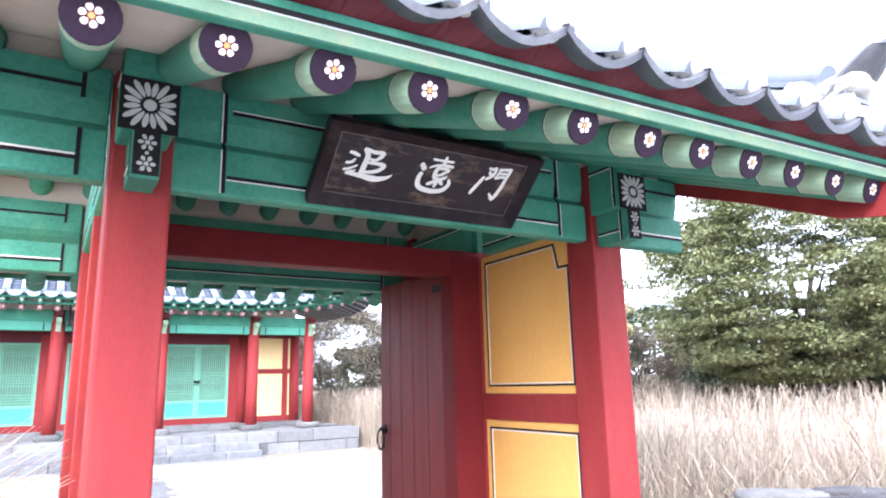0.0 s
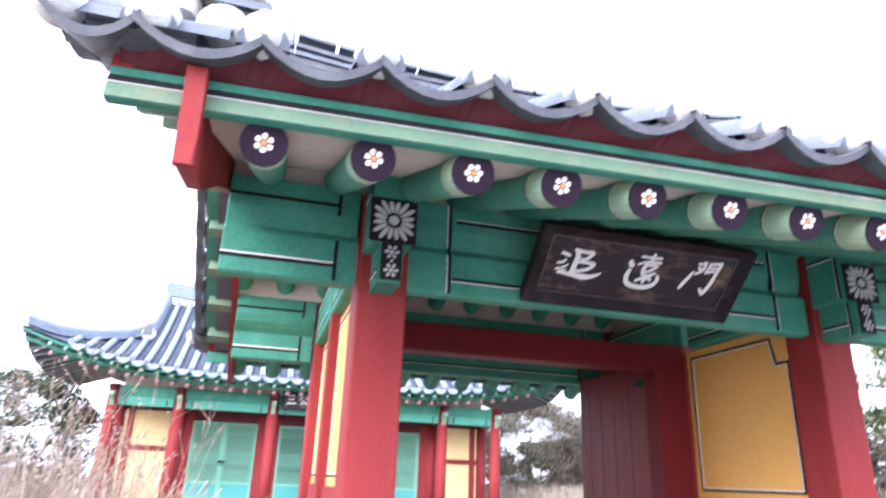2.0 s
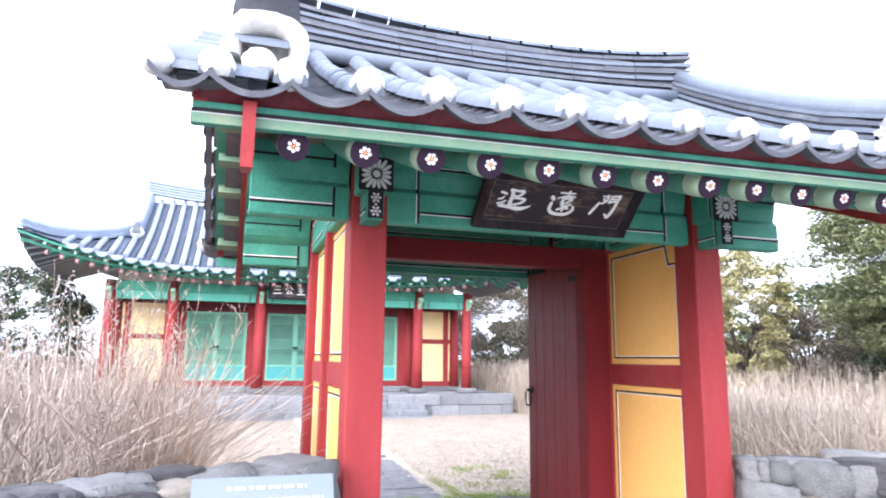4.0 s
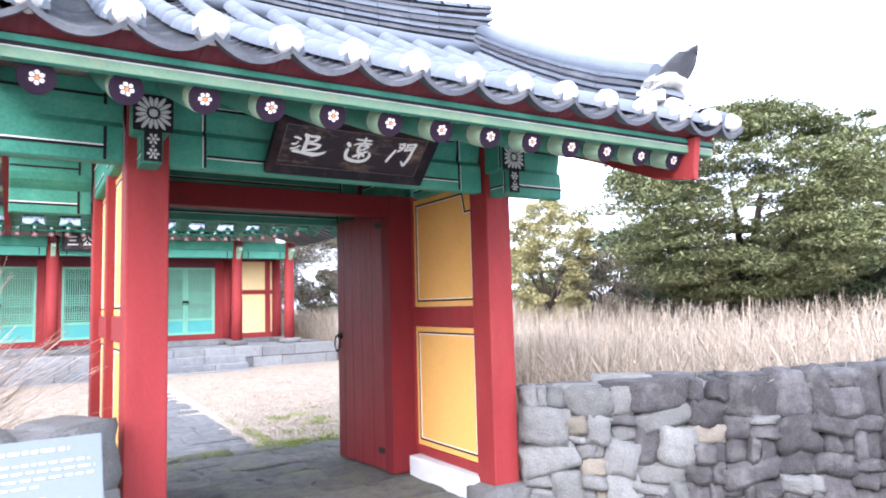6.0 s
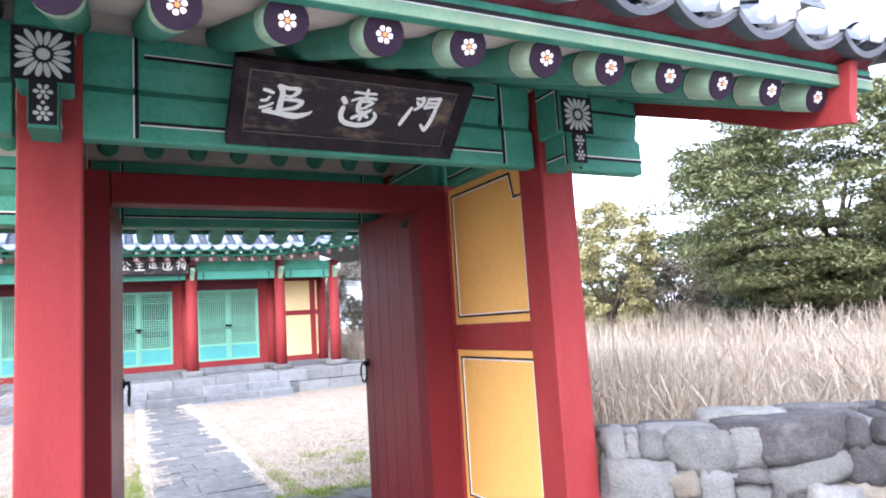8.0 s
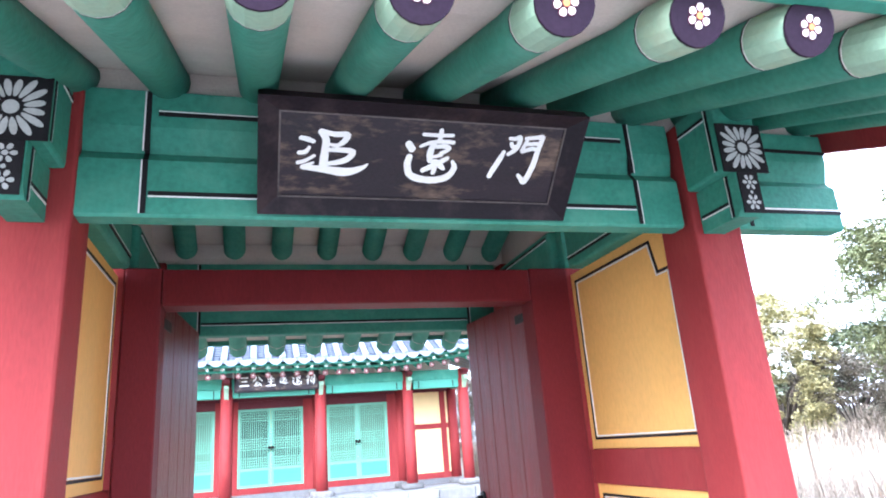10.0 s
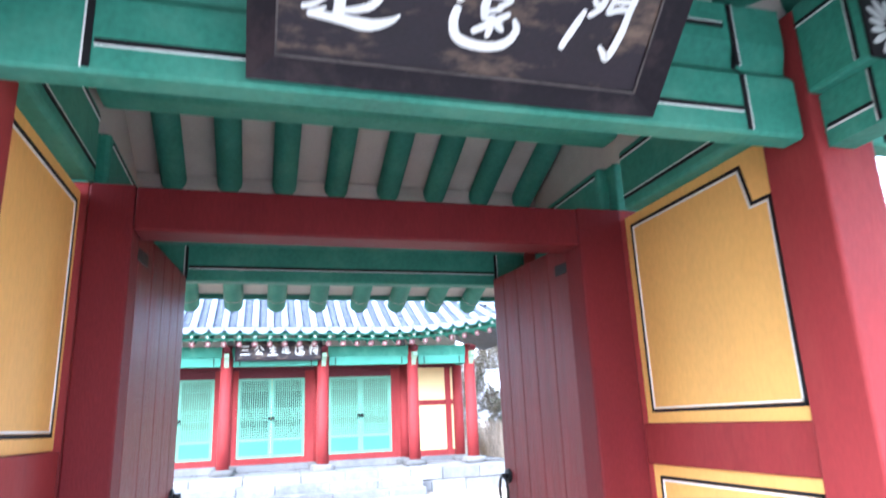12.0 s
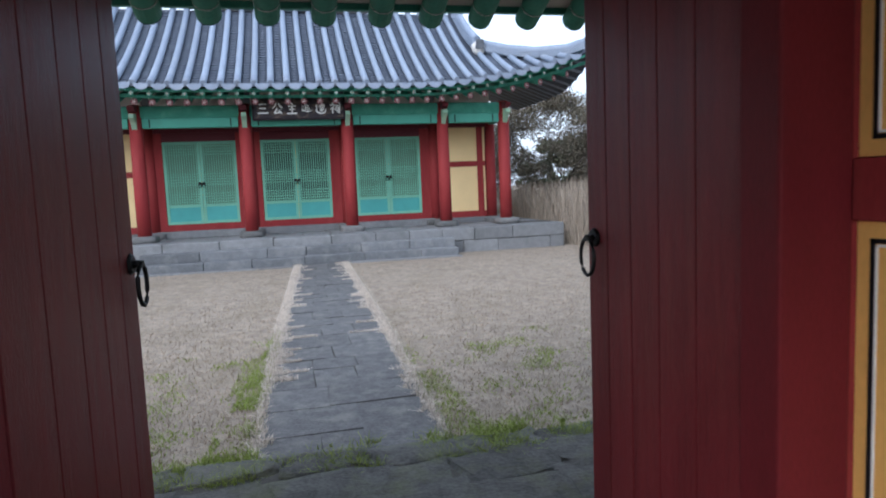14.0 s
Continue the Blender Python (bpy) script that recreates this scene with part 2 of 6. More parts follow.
def share(name, me, m, parent, label=""):
    """A piece on shared mesh data at world pose m."""
    ob = new(name, me)
    ob.parent = parent
    if parent in ASKEW:
        m = Matrix.Translation(askew(m.translation) - m.translation) @ m
    ob.matrix_basis = Matrix.Translation(-ORIGIN[parent]) @ m
    ORIGIN[ob] = ORIGIN[parent]
    if label:
        tagged(ob, label)
    return ob


def solid(name, bm, material, label="", category="", kind="structure", smooth=False):
    """A top-level mesh of the setting, in world coordinates."""
    me = bpy.data.meshes.new(name)
    bm.to_mesh(me)
    bm.free()
    for q in (material if isinstance(material, (list, tuple)) else [material]):
        me.materials.append(q)
    if smooth:
        me.shade_smooth()
    ob = new(name, me)
    ORIGIN[ob] = Vector((0, 0, 0))
    return tagged(ob, label, category, "", kind)


def mesh_of(name, bm, mats, smooth=False):
    me = bpy.data.meshes.new(name)
    bm.to_mesh(me)
    bm.free()
    for q in (mats if isinstance(mats, (list, tuple)) else [mats]):
        me.materials.append(q)
    if smooth:
        me.shade_smooth()
        me.set_sharp_from_angle(angle=radians(40))
    return me


def box(bm, lo, hi, bevel=0.0, idx=0, m=None):
    """A box from corner lo to corner hi, its edges rounded by bevel."""
    vs = [bm.verts.new((x, y, z)) for x in (lo[0], hi[0]) for y in (lo[1], hi[1]) for z in (lo[2], hi[2])]
    fs = [bm.faces.new([vs[i] for i in q]) for q in ((0, 1, 3, 2), (4, 6, 7, 5), (0, 4, 5, 1), (2, 3, 7, 6), (0, 2, 6, 4), (1, 5, 7, 3))]
    for f in fs:
        f.material_index = idx
    if m is not None:
        bmesh.ops.transform(bm, matrix=m, verts=vs)
    if bevel:
        es = list({e for f in fs for e in f.edges})
        r = bmesh.ops.bevel(bm, geom=es, offset=bevel, segments=2, affect="EDGES", profile=0.5)
        for f in r["faces"]:
            f.material_index = idx
    return vs


def boxm(lo, hi, bevel=0.0):
    bm = bmesh.new()
    box(bm, lo, hi, bevel)
    return bm


def tube(bm, pts, radii, n=12, idx=0, cap=True, smooth=True):
    """A round bar through the points."""
    rings, made = [], []
    pts = [Vector(p) for p in pts]
    for i, p in enumerate(pts):
        d = (pts[min(i + 1, len(pts) - 1)] - pts[max(i - 1, 0)]).normalized()
        a = d.cross(Vector((0, 0, 1)) if abs(d.z) < 0.9 else Vector((1, 0, 0))).normalized()
        b = d.cross(a)
        r = radii[i] if isinstance(radii, (list, tuple)) else radii
        rings.append([bm.verts.new(p + r * (math.cos(t) * a + math.sin(t) * b)) for t in (2 * math.pi * k / n for k in range(n))])
    for u, v in zip(rings, rings[1:]):
        for k in range(n):
            f = bm.faces.new((u[k], u[(k + 1) % n], v[(k + 1) % n], v[k]))
            f.material_index, f.smooth = idx, smooth
            made.append(f)
    if cap:
        for ring, rev in ((rings[0], True), (rings[-1], False)):
            f = bm.faces.new(ring[::-1] if rev else ring)
            f.material_index = idx
            made.append(f)
    bmesh.ops.recalc_face_normals(bm, faces=made)


def prism(bm, outline, axis, a, b, idx=0):
    """An outline of 2D points pushed along an axis from a to b."""
    def at(p, v):
        return {"x": (v, p[0], p[1]), "y": (p[0], v, p[1]), "z": (p[0], p[1], v)}[axis]
    lo = [bm.verts.new(at(p, a)) for p in outline]
    hi = [bm.verts.new(at(p, b)) for p in outline]
    n = len(outline)
    fs = [bm.faces.new((lo[k], lo[(k + 1) % n], hi[(k + 1) % n], hi[k])) for k in range(n)]
    fs += [bm.faces.new(lo[::-1]), bm.faces.new(hi)]
    for f in fs:
        f.material_index = idx
    bmesh.ops.recalc_face_normals(bm, faces=fs)


def stone(bm, c, size, seed, idx=0, rough=0.16, rot=0.0, cuts=2, edge=0.24):
    """A rough block with broken, rounded edges."""
    rng = random.Random(seed)
    r = bmesh.ops.create_cube(bm, size=1.0)
    vs = r["verts"]
    fs = {f for v in vs for f in v.link_faces}
    es = {e for f in fs for e in f.edges}
    bev = bmesh.ops.bevel(bm, geom=list(es), offset=edge, segments=cuts, affect="EDGES", profile=0.6)
    vs = list({v for f in bev["faces"] for v in f.verts})
    for v in vs:
        v.co *= 1 + rough * (rng.random() - 0.5)
        v.co += Vector((rng.random() - 0.5, rng.random() - 0.5, rng.random() - 0.5)) * rough * 0.6
    bmesh.ops.transform(bm, matrix=Matrix.Translation(c) @ Matrix.Rotation(rot, 4, "Z") @ Matrix.Diagonal((*size, 1)), verts=vs)
    for f in {f for v in vs for f in v.link_faces}:
        f.material_index, f.smooth = idx, True

# ---- ground ----
FLOOR = -0.15                             # before and under the gate
COURT = -0.26                             # courtyard behind it


def ground_z(x, y):
    """Height of the soil: it falls a little from the gate to the courtyard and rises over the eastern field."""
    u = max(0.0, min(1.0, (y - 2.4) / 1.3))
    rise = 0.05 * max(0.0, min(24.0, x - 7.0)) * max(0.0, min(1.0, (x - 7.0) / 6))
    return FLOOR - 0.02 + (COURT - FLOOR) * u * u * (3 - 2 * u) + rise


bm = bmesh.new()
n = 60
def spread(k):
    u = (k / n - 0.5) * 2
    return math.copysign(abs(u) ** 3.2, u) * 420 + u * 14
grid = [[bm.verts.new((spread(i), 6 + spread(j), ground_z(spread(i), 6 + spread(j)) + 0.02 * noise.noise((spread(i) * 0.5, spread(j) * 0.5, 0)) - (0.05 if abs(spread(i)) > 9 else 0))) for j in range(n + 1)] for i in range(n + 1)]
for i in range(n):
    for j in range(n):
        bm.faces.new((grid[i][j], grid[i + 1][j], grid[i + 1][j + 1], grid[i][j + 1]))
ground = solid("ground", bm, GROUND, "pale dry winter lawn and bare soil", "ground", smooth=True)

# ---- gatehouse ----
GX, GY0, GY1 = 1.37, 0.155, 2.55          # columns
MID = 1.35                               # ridge line
EAVE_Y, EAVE_Z, RIDGE_Z = -1.38, 2.815, 4.28
gate = thing("gatehouse", (0, MID, FLOOR), "red and green painted Korean gatehouse with a grey tile roof", "gate")
ASKEW.add(gate)


def roof_z(y):
    """Height of the cover tiles' middle above the plan, a hollow curve from eave to ridge."""
    s = (min(y, 2 * MID - y) - EAVE_Y) / (MID - EAVE_Y)
    return EAVE_Z + (RIDGE_Z - EAVE_Z) * (0.78 * s + 0.22 * s * s)


def raf_z(y):
    """Middle of a rafter."""
    return 2.54 + 0.386 * (min(y, 2 * MID - y) + 1.17)


# columns, each a square post with chamfered edges
for x in (-GX + 0.01, GX + 0.03):
    for y in (GY0, GY1):
        part("column", boxm((x - 0.125, y - 0.125, 0.0), (x + 0.125, y + 0.125, 2.95), 0.012), RED, gate, "red painted square wooden column")
        b = bmesh.new()
        stone(b, (x, y, FLOOR + 0.055), (0.46, 0.46, 0.21), 3 + int(10 * (x + y)), rough=0.12)
        part("base_stone", b, STONE, gate, "grey rough base stone")


# long front and rear beams: flat lower half, rounded upper half
for yc, face in ((GY0, -1), (GY1, 1)):
    prof = [(0.11, 2.45), (0.10, 2.44), (0.02, 2.44), (0.01, 2.45), (0.01, 2.66), (-0.03, 2.70), (-0.06, 2.74), (-0.08, 2.80), (-0.08, 2.95), (0.10, 2.95), (0.10, 2.80), (0.085, 2.74), (0.075, 2.70), (0.11, 2.66)]
    prof = [(yc + face * u, z) for u, z in prof]
    for xa, xb in ((-2.15, -GX - 0.13), (-GX + 0.13, GX - 0.13), (GX + 0.13, 2.15)):
        b = bmesh.new()
        prism(b, prof, "x", xa, xb)
        bmesh.ops.bevel(b, geom=[e for e in b.edges if abs(e.verts[0].co.x - e.verts[1].co.x) < 1e-6], offset=0.006, segments=1, affect="EDGES")
        beam = part("beam", b, GREEN, gate, "green painted beam with black and white border lines")
        for fc in (face, -face):
            yl, yu = (yc + fc * 0.11, yc + fc * 0.10) if fc == face else (yc - fc * 0.01, yc + fc * 0.08)
            if xb - xa > 1:
                b = bmesh.new()
                for xx0, xx1, zz0, zz1, yy, ix in ((xa + 0.24, xb - 0.24, 2.52, 2.537, yl, 0), (xa + 0.24, xb - 0.24, 2.515, 2.52, yl, 1), (xa + 0.26, xb - 0.26, 2.846, 2.863, yu, 0), (xa + 0.26, xb - 0.26, 2.863, 2.868, yu, 1)):
                    box(b, (xx0, min(yy, yy + 0.004 * fc), zz0), (xx1, max(yy, yy + 0.004 * fc), zz1), 0, ix)
                loose_parts("painted_line", b, [BLACK, WHITE], beam)
                for sx, xe in ((1, xa + 0.225), (-1, xb - 0.225)):
                    b = bmesh.new()
                    for zz0, zz1, yy, ox in ((2.452, 2.66, yl, 0.0), (2.70, 2.945, yu, 0.0)):
                        box(b, (xe - 0.009, min(yy, yy + 0.005 * fc), zz0), (xe + 0.009, max(yy, yy + 0.005 * fc), zz1), 0, 0)
                        box(b, (xe - sx * 0.0115 - 0.003, min(yy, yy + 0.004 * fc), zz0), (xe - sx * 0.0115 + 0.003, max(yy, yy + 0.004 * fc), zz1), 0, 1)
                    # slanted link over the hollow
                    v = fc == face and [b.verts.new(p) for p in ((xe - 0.009, yl + 0.005 * fc, 2.655), (xe + 0.009, yl + 0.005 * fc, 2.655), (xe + 0.009, yc + fc * 0.080, 2.70), (xe - 0.009, yc + fc * 0.080, 2.70), (xe - 0.009, yu + 0.005 * fc, 2.80), (xe + 0.009, yu + 0.005 * fc, 2.80))]
                    if v:
                        b.faces.new((v[0], v[1], v[2], v[3]))
                        b.faces.new((v[3], v[2], v[5], v[4]))
                    loose_parts("painted_line", b, [BLACK, WHITE], beam)
            else:
                b = bmesh.new()
                sgn = 1 if xa > 0 else -1
                xi = sgn * (GX + 0.235)
                for zz0, zz1, yy, ix in ((2.52, 2.537, yl, 0), (2.537, 2.546, yl, 1), (2.846, 2.863, yu, 0)):
                    box(b, (min(xi, sgn * 2.15), min(yy, yy + 0.004 * fc), zz0), (max(xi, sgn * 2.15), max(yy, yy + 0.004 * fc), zz1), 0, ix)
                for zz0, zz1, yy in ((2.452, 2.66, yl), (2.80, 2.945, yu)):
                    box(b, (xi - 0.009, min(yy, yy + 0.005 * fc), zz0), (xi + 0.009, max(yy, yy + 0.005 * fc), zz1), 0, 0)
                loose_parts("painted_line", b, [BLACK, WHITE], beam)
    # plaster between the rafters above the beam
    b = boxm((-2.15, yc - 0.05, 2.953), (2.15, yc + 0.05, 3.11))
    part("plaster_infill", b, PLASTER, gate, "pale plaster between the rafters")

# beams over the side walls, with border lines
for sx in (-1, 1):
    x0, x1 = sx * 1.255, sx * 1.485
    lo, hi = min(x0, x1), max(x0, x1)
    for ya, yb in ((GY0 + 0.13, MID - 0.11), (MID + 0.11, GY1 - 0.13)):
        beam = part("side_beam", boxm((lo, ya, 2.571), (hi, yb, 2.90), 0.02), GREEN, gate, "green painted side beam with black border lines")
        b = bmesh.new()
        xi = x0
        for xf, s in ((x0, -sx), (x1, sx)):
            for zz0, zz1, ix in ((2.625, 2.64, 0), (2.64, 2.647, 1), (2.85, 2.865, 0), (2.843, 2.85, 1)):
                box(b, (min(xf, xf + 0.004 * s), ya + 0.04, zz0), (max(xf, xf + 0.004 * s), yb - 0.02, zz1), 0, ix)
        loose_parts("painted_line", b, [BLACK, WHITE], beam)
    # gable plaster above
    b = bmesh.new()
    prism(b, [(GY0, 2.902), (GY1, 2.902), (GY1, raf_z(GY1) + 0.02), (MID, raf_z(MID) + 0.02), (GY0, raf_z(GY0) + 0.02)], "x", sx * 1.33, sx * 1.41)
    part("gable_infill", b, PLASTER, gate, "pale plaster gable infill")

# middle door frame
FY0, FY1 = 1.35, 1.53
for sx in (-1, 1):
    a, c = sorted((sx * 1.075 - 0.038, sx * 1.30))
    part("door_post", boxm((a, FY0, FLOOR + 0.03), (c, FY1, 2.612), 0.01), RED_SHADED, gate, "red painted door post, darkened for the passage's shade")
    a, c = sorted((sx * 1.302, sx * 1.47))
    part("door_post", boxm((a, FY0 + 0.02, 0.02), (c, FY1 - 0.02, 2.618), 0.008), RED, gate, "red painted wall post")
part("lintel", boxm((-1.111, FY0 - 0.004, 2.40), (1.035, FY1, 2.604), 0.012), RED_SHADED, gate, "red painted door lintel")
part("king_beam", boxm((-1.47, FY0 + 0.03, 2.62), (-1.31, FY1 - 0.03, 2.9), 0.01), GREEN, gate)
part("king_beam", boxm((1.31, FY0 + 0.03, 2.62), (1.47, FY1 - 0.03, 2.9), 0.01), GREEN, gate)
part("cross_beam", boxm((-1.3, MID - 0.09, 3.0), (1.3, MID + 0.09, 3.28), 0.03), GREEN, gate, "green painted beam under the ridge")

# side walls: yellow panels with painted borders between red rails
def border(parent, xf, s, ya, yb, za, zb, notch=0.0):
    """A black line with a white inner edge, a little inside the panel's rim; the upper front corner may step down."""
    b = bmesh.new()
    for inset, w, idx, d in ((0.058, 0.014, 0, 0.005), (0.072, 0.008, 1, 0.004)):
        p = [(ya + inset, za + inset), (yb - inset, za + inset), (yb - inset, zb - inset)]
        if notch:
            p += [(ya + 0.14 + inset, zb - inset), (ya + 0.10 + inset, zb - notch - inset), (ya + inset, zb - notch - inset)]
        else:
            p += [(ya + inset, zb - inset)]
        for k in range(len(p)):
            (u0, v0), (u1, v1) = p[k], p[(k + 1) % len(p)]
            L = math.hypot(u1 - u0, v1 - v0)
            m = Matrix.Translation((xf, (u0 + u1) / 2, (v0 + v1) / 2)) @ Matrix.Rotation(math.atan2(v1 - v0, u1 - u0), 4, "X")
            box(b, (-d, -L / 2 - w / 2, -w / 2), (d, L / 2 + w / 2, w / 2), 0, idx, m)
    loose_parts("painted_border", b, [BLACK, WHITE], parent)


for sx in (-1, 1):
    for ya, yb, front in ((GY0 + 0.127, FY0 + 0.018, True), (FY1 - 0.018, GY1 - 0.127, False)):
        xi, xo = sx * 1.335, sx * 1.41
        lo, hi = min(xi, xo), max(xi, xo)
        for za, zb, top in ((0.135, 1.295, False), (1.490, 2.568, True)):
            pn = part("wall_panel", boxm((lo, ya, za), (hi, yb, zb)), YELLOW, gate, "ochre yellow wall panel with black painted border")
            for xf, s in ((xi, -sx), (xo, sx)):
                border(pn, xf, s, ya, yb, za, zb, 0.17 if (top and front) else 0.0)
        lo2, hi2 = min(sx * 1.31, sx * 1.43), max(sx * 1.31, sx * 1.43)
        part("rail", boxm((lo2, ya, 1.297), (hi2, yb, 1.488), 0.006), RED, gate, "red painted wall rail")
        part("rail", boxm((lo2, ya, 0.05), (hi2, yb, 0.133), 0.006), RED, gate, "red painted sill rail")
        b = bmesh.new()
        a, c = sorted((sx * 1.20, sx * 1.46))
        box(b, (a, ya - (0.03 if front else -0.02), FLOOR - 0.03), (c, yb + (-0.03 if front else 0.03), 0.048), 0.02)
        part("plinth", b, PLINTH, gate, "whitewashed plinth stone")

# door leaves, standing open inwards
def door_leaf(hx, hy, tx, ty, label):
    d = Vector((tx - hx, ty - hy, 0))
    W = d.length
    ang = math.atan2(d.y, d.x)
    M = Matrix.Translation((hx, hy, 0)) @ Matrix.Rotation(ang, 4, "Z")
    b = bmesh.new()
    box(b, (0.004, -0.012, -0.12), (W - 0.004, 0.012, 2.46))
    bmesh.ops.transform(b, matrix=M, verts=b.verts)
    leaf = part("door_leaf", b, DOOR_RED, gate, label)
    inner = 1 if hx > 0 else -1       # face towards the passage
    edges = [0, 0.25, 0.47, 0.66, 0.84, 1.0]
    for k in range(5):
        b = bmesh.new()
        box(b, (edges[k] * W + 0.002, -0.022, -0.125), (edges[k + 1] * W - 0.002, 0.022, 2.465), 0.004)
        bmesh.ops.transform(b, matrix=M, verts=b.verts)
        part("plank", b, DOOR_RED, leaf)
    for z in (0.25, 1.15, 2.1):
        b = bmesh.new()
        box(b, (0.03, -inner * 0.024 - 0.02, z - 0.05), (W - 0.03, -inner * 0.024 + (0.0), z + 0.05), 0.006)
        bmesh.ops.transform(b, matrix=M, verts=b.verts)
        part("batten", b, DOOR_RED, leaf)
    for z in (0.06, 2.34):
        b = bmesh.new()
        box(b, (-0.02, inner * 0.022 - 0.004, z - 0.03), (0.16, inner * 0.022 + 0.004, z + 0.03), 0.002)
        bmesh.ops.transform(b, matrix=M, verts=b.verts)
        part("hinge_strap", b, IRON, leaf, "black iron hinge strap")
    # ring handle: rosette, staple and a hanging twisted ring
    b = bmesh.new()
    cx, cz = W - 0.055, 1.195
    yf = inner * 0.024
    tube(b, [(cx, yf, cz), (cx, yf + inner * 0.012, cz)], [0.045, 0.035], 10)
    tube(b, [(cx, yf, cz), (cx, yf + inner * 0.05, cz)], [0.018, 0.014], 8)
    pts = [(cx + 0.055 * math.sin(2 * math.pi * k / 16), yf + inner * 0.04, cz - 0.085 + 0.085 * math.cos(2 * math.pi * k / 16)) for k in range(17)]
    tube(b, pts, 0.0095, 6, cap=False)
    bmesh.ops.transform(b, matrix=M, verts=b.verts)
    part("ring_handle", b, IRON, leaf, "black iron ring handle")


door_leaf(1.09, 1.535, 0.985, 2.48, "open plank door leaf painted dark red")
door_leaf(-1.135, 1.535, -1.035, 2.58, "open plank door leaf painted dark red")

# brackets at the front and rear of each column: dark plate with a white flower, and a narrow tail
def petal(b, c, r0, r1, w, ang, y, idx, n=6):
    ca, sa = math.cos(ang), math.sin(ang)
    pts = []
    for k in range(2 * n):
        t = math.pi * 2 * k / (2 * n)
        u = (r0 + r1) / 2 - (r1 - r0) / 2 * math.cos(t)
        v = w * math.sin(t) * (0.7 + 0.3 * (u - r0) / (r1 - r0))
        pts.append((c[0] + u * ca - v * sa, y, c[1] + u * sa + v * ca))
    f = b.faces.new([b.verts.new(p) for p in pts])
    f.material_index = idx


def disc(b, c, r, y, idx, n=14):
    f = b.faces.new([b.verts.new((c[0] + r * math.cos(2 * math.pi * k / n), y, c[1] + r * math.sin(2 * math.pi * k / n))) for k in range(n)])
    f.material_index = idx


for x in (-GX, GX):
    for yc, s in ((GY0, -1), (GY1, 1)):
        y0, y1 = yc + s * 0.127, yc + s * 0.375
        br = part("bracket", boxm((x - 0.105, min(y0, y1), 2.60), (x + 0.105, max(y0, y1), 2.952), 0.015), GREEN, gate, "green bracket with black and white flower painting")
        b = bmesh.new()
        prism(b, [(y0, 2.405), (y1 - s * 0.03, 2.405), (y1, 2.44), (y1, 2.598), (y0, 2.598)], "x", x - 0.055, x + 0.055)
        part("bracket_tail", b, GREEN, br)
        b = bmesh.new()
        for sx in (-1, 1):
            for half, za, zb, yb_ in ((0.105, 2.615, 2.945, y1 - s * 0.035), (0.055, 2.412, 2.595, y1 - s * 0.045)):
                for dy, w, ix in ((0.0, 0.014, 0), (-0.012, 0.006, 1)):
                    ya_, yc_ = sorted((yb_ + s * dy, yb_ + s * (dy - w)))
                    xa, xb = sorted((x + sx * half, x + sx * (half + 0.003)))
                    box(b, (xa, ya_, za), (xb, yc_, zb), 0, ix)
            for half, z in ((0.105, 2.865), (0.055, 2.47)):
                xa, xb = sorted((x + sx * half, x + sx * (half + 0.003)))
                ya_, yc_ = sorted((y0 + s * 0.01, y1 - s * 0.06))
                box(b, (xa, ya_, z), (xb, yc_, z + 0.014), 0, 0)
                box(b, (xa, ya_, z - 0.006), (xb, yc_, z), 0, 1)
        loose_parts("painted_line", b, [BLACK, WHITE], br)
        b = bmesh.new()
        yf = y1 + s * 0.003
        box(b, (x - 0.112, min(yf, yf + s * 0.008), 2.592), (x + 0.112, max(yf, yf + s * 0.008), 2.815), 0, 0)
        box(b, (x - 0.05, min(yf, yf + s * 0.006), 2.41), (x + 0.05, max(yf, yf + s * 0.006), 2.591), 0, 0)
        yp = yf + s * 0.011
        disc(b, (x, 2.703), 0.025, yp, 1)
        for k in range(16):
            a = 2 * math.pi * (k + 0.5) / 16
            far = 0.098 / max(abs(math.cos(a)), abs(math.sin(a)))
            petal(b, (x, 2.703), 0.036, far, 0.0135, a, yp, 1)
        for zc in (2.545, 2.455):
            yq = yf + s * 0.009
            disc(b, (x, zc), 0.010, yq, 1, 8)
            for k in range(6):
                petal(b, (x, zc), 0.012, 0.036, 0.010, 2 * math.pi * k / 6, yq, 1, 4)
        disc(b, (x, 2.50), 0.008, yf + s * 0.009, 1, 8)
        part("painted_flower", b, [BLACK, GREY_PETAL], br, "grey-white flower painted on black")

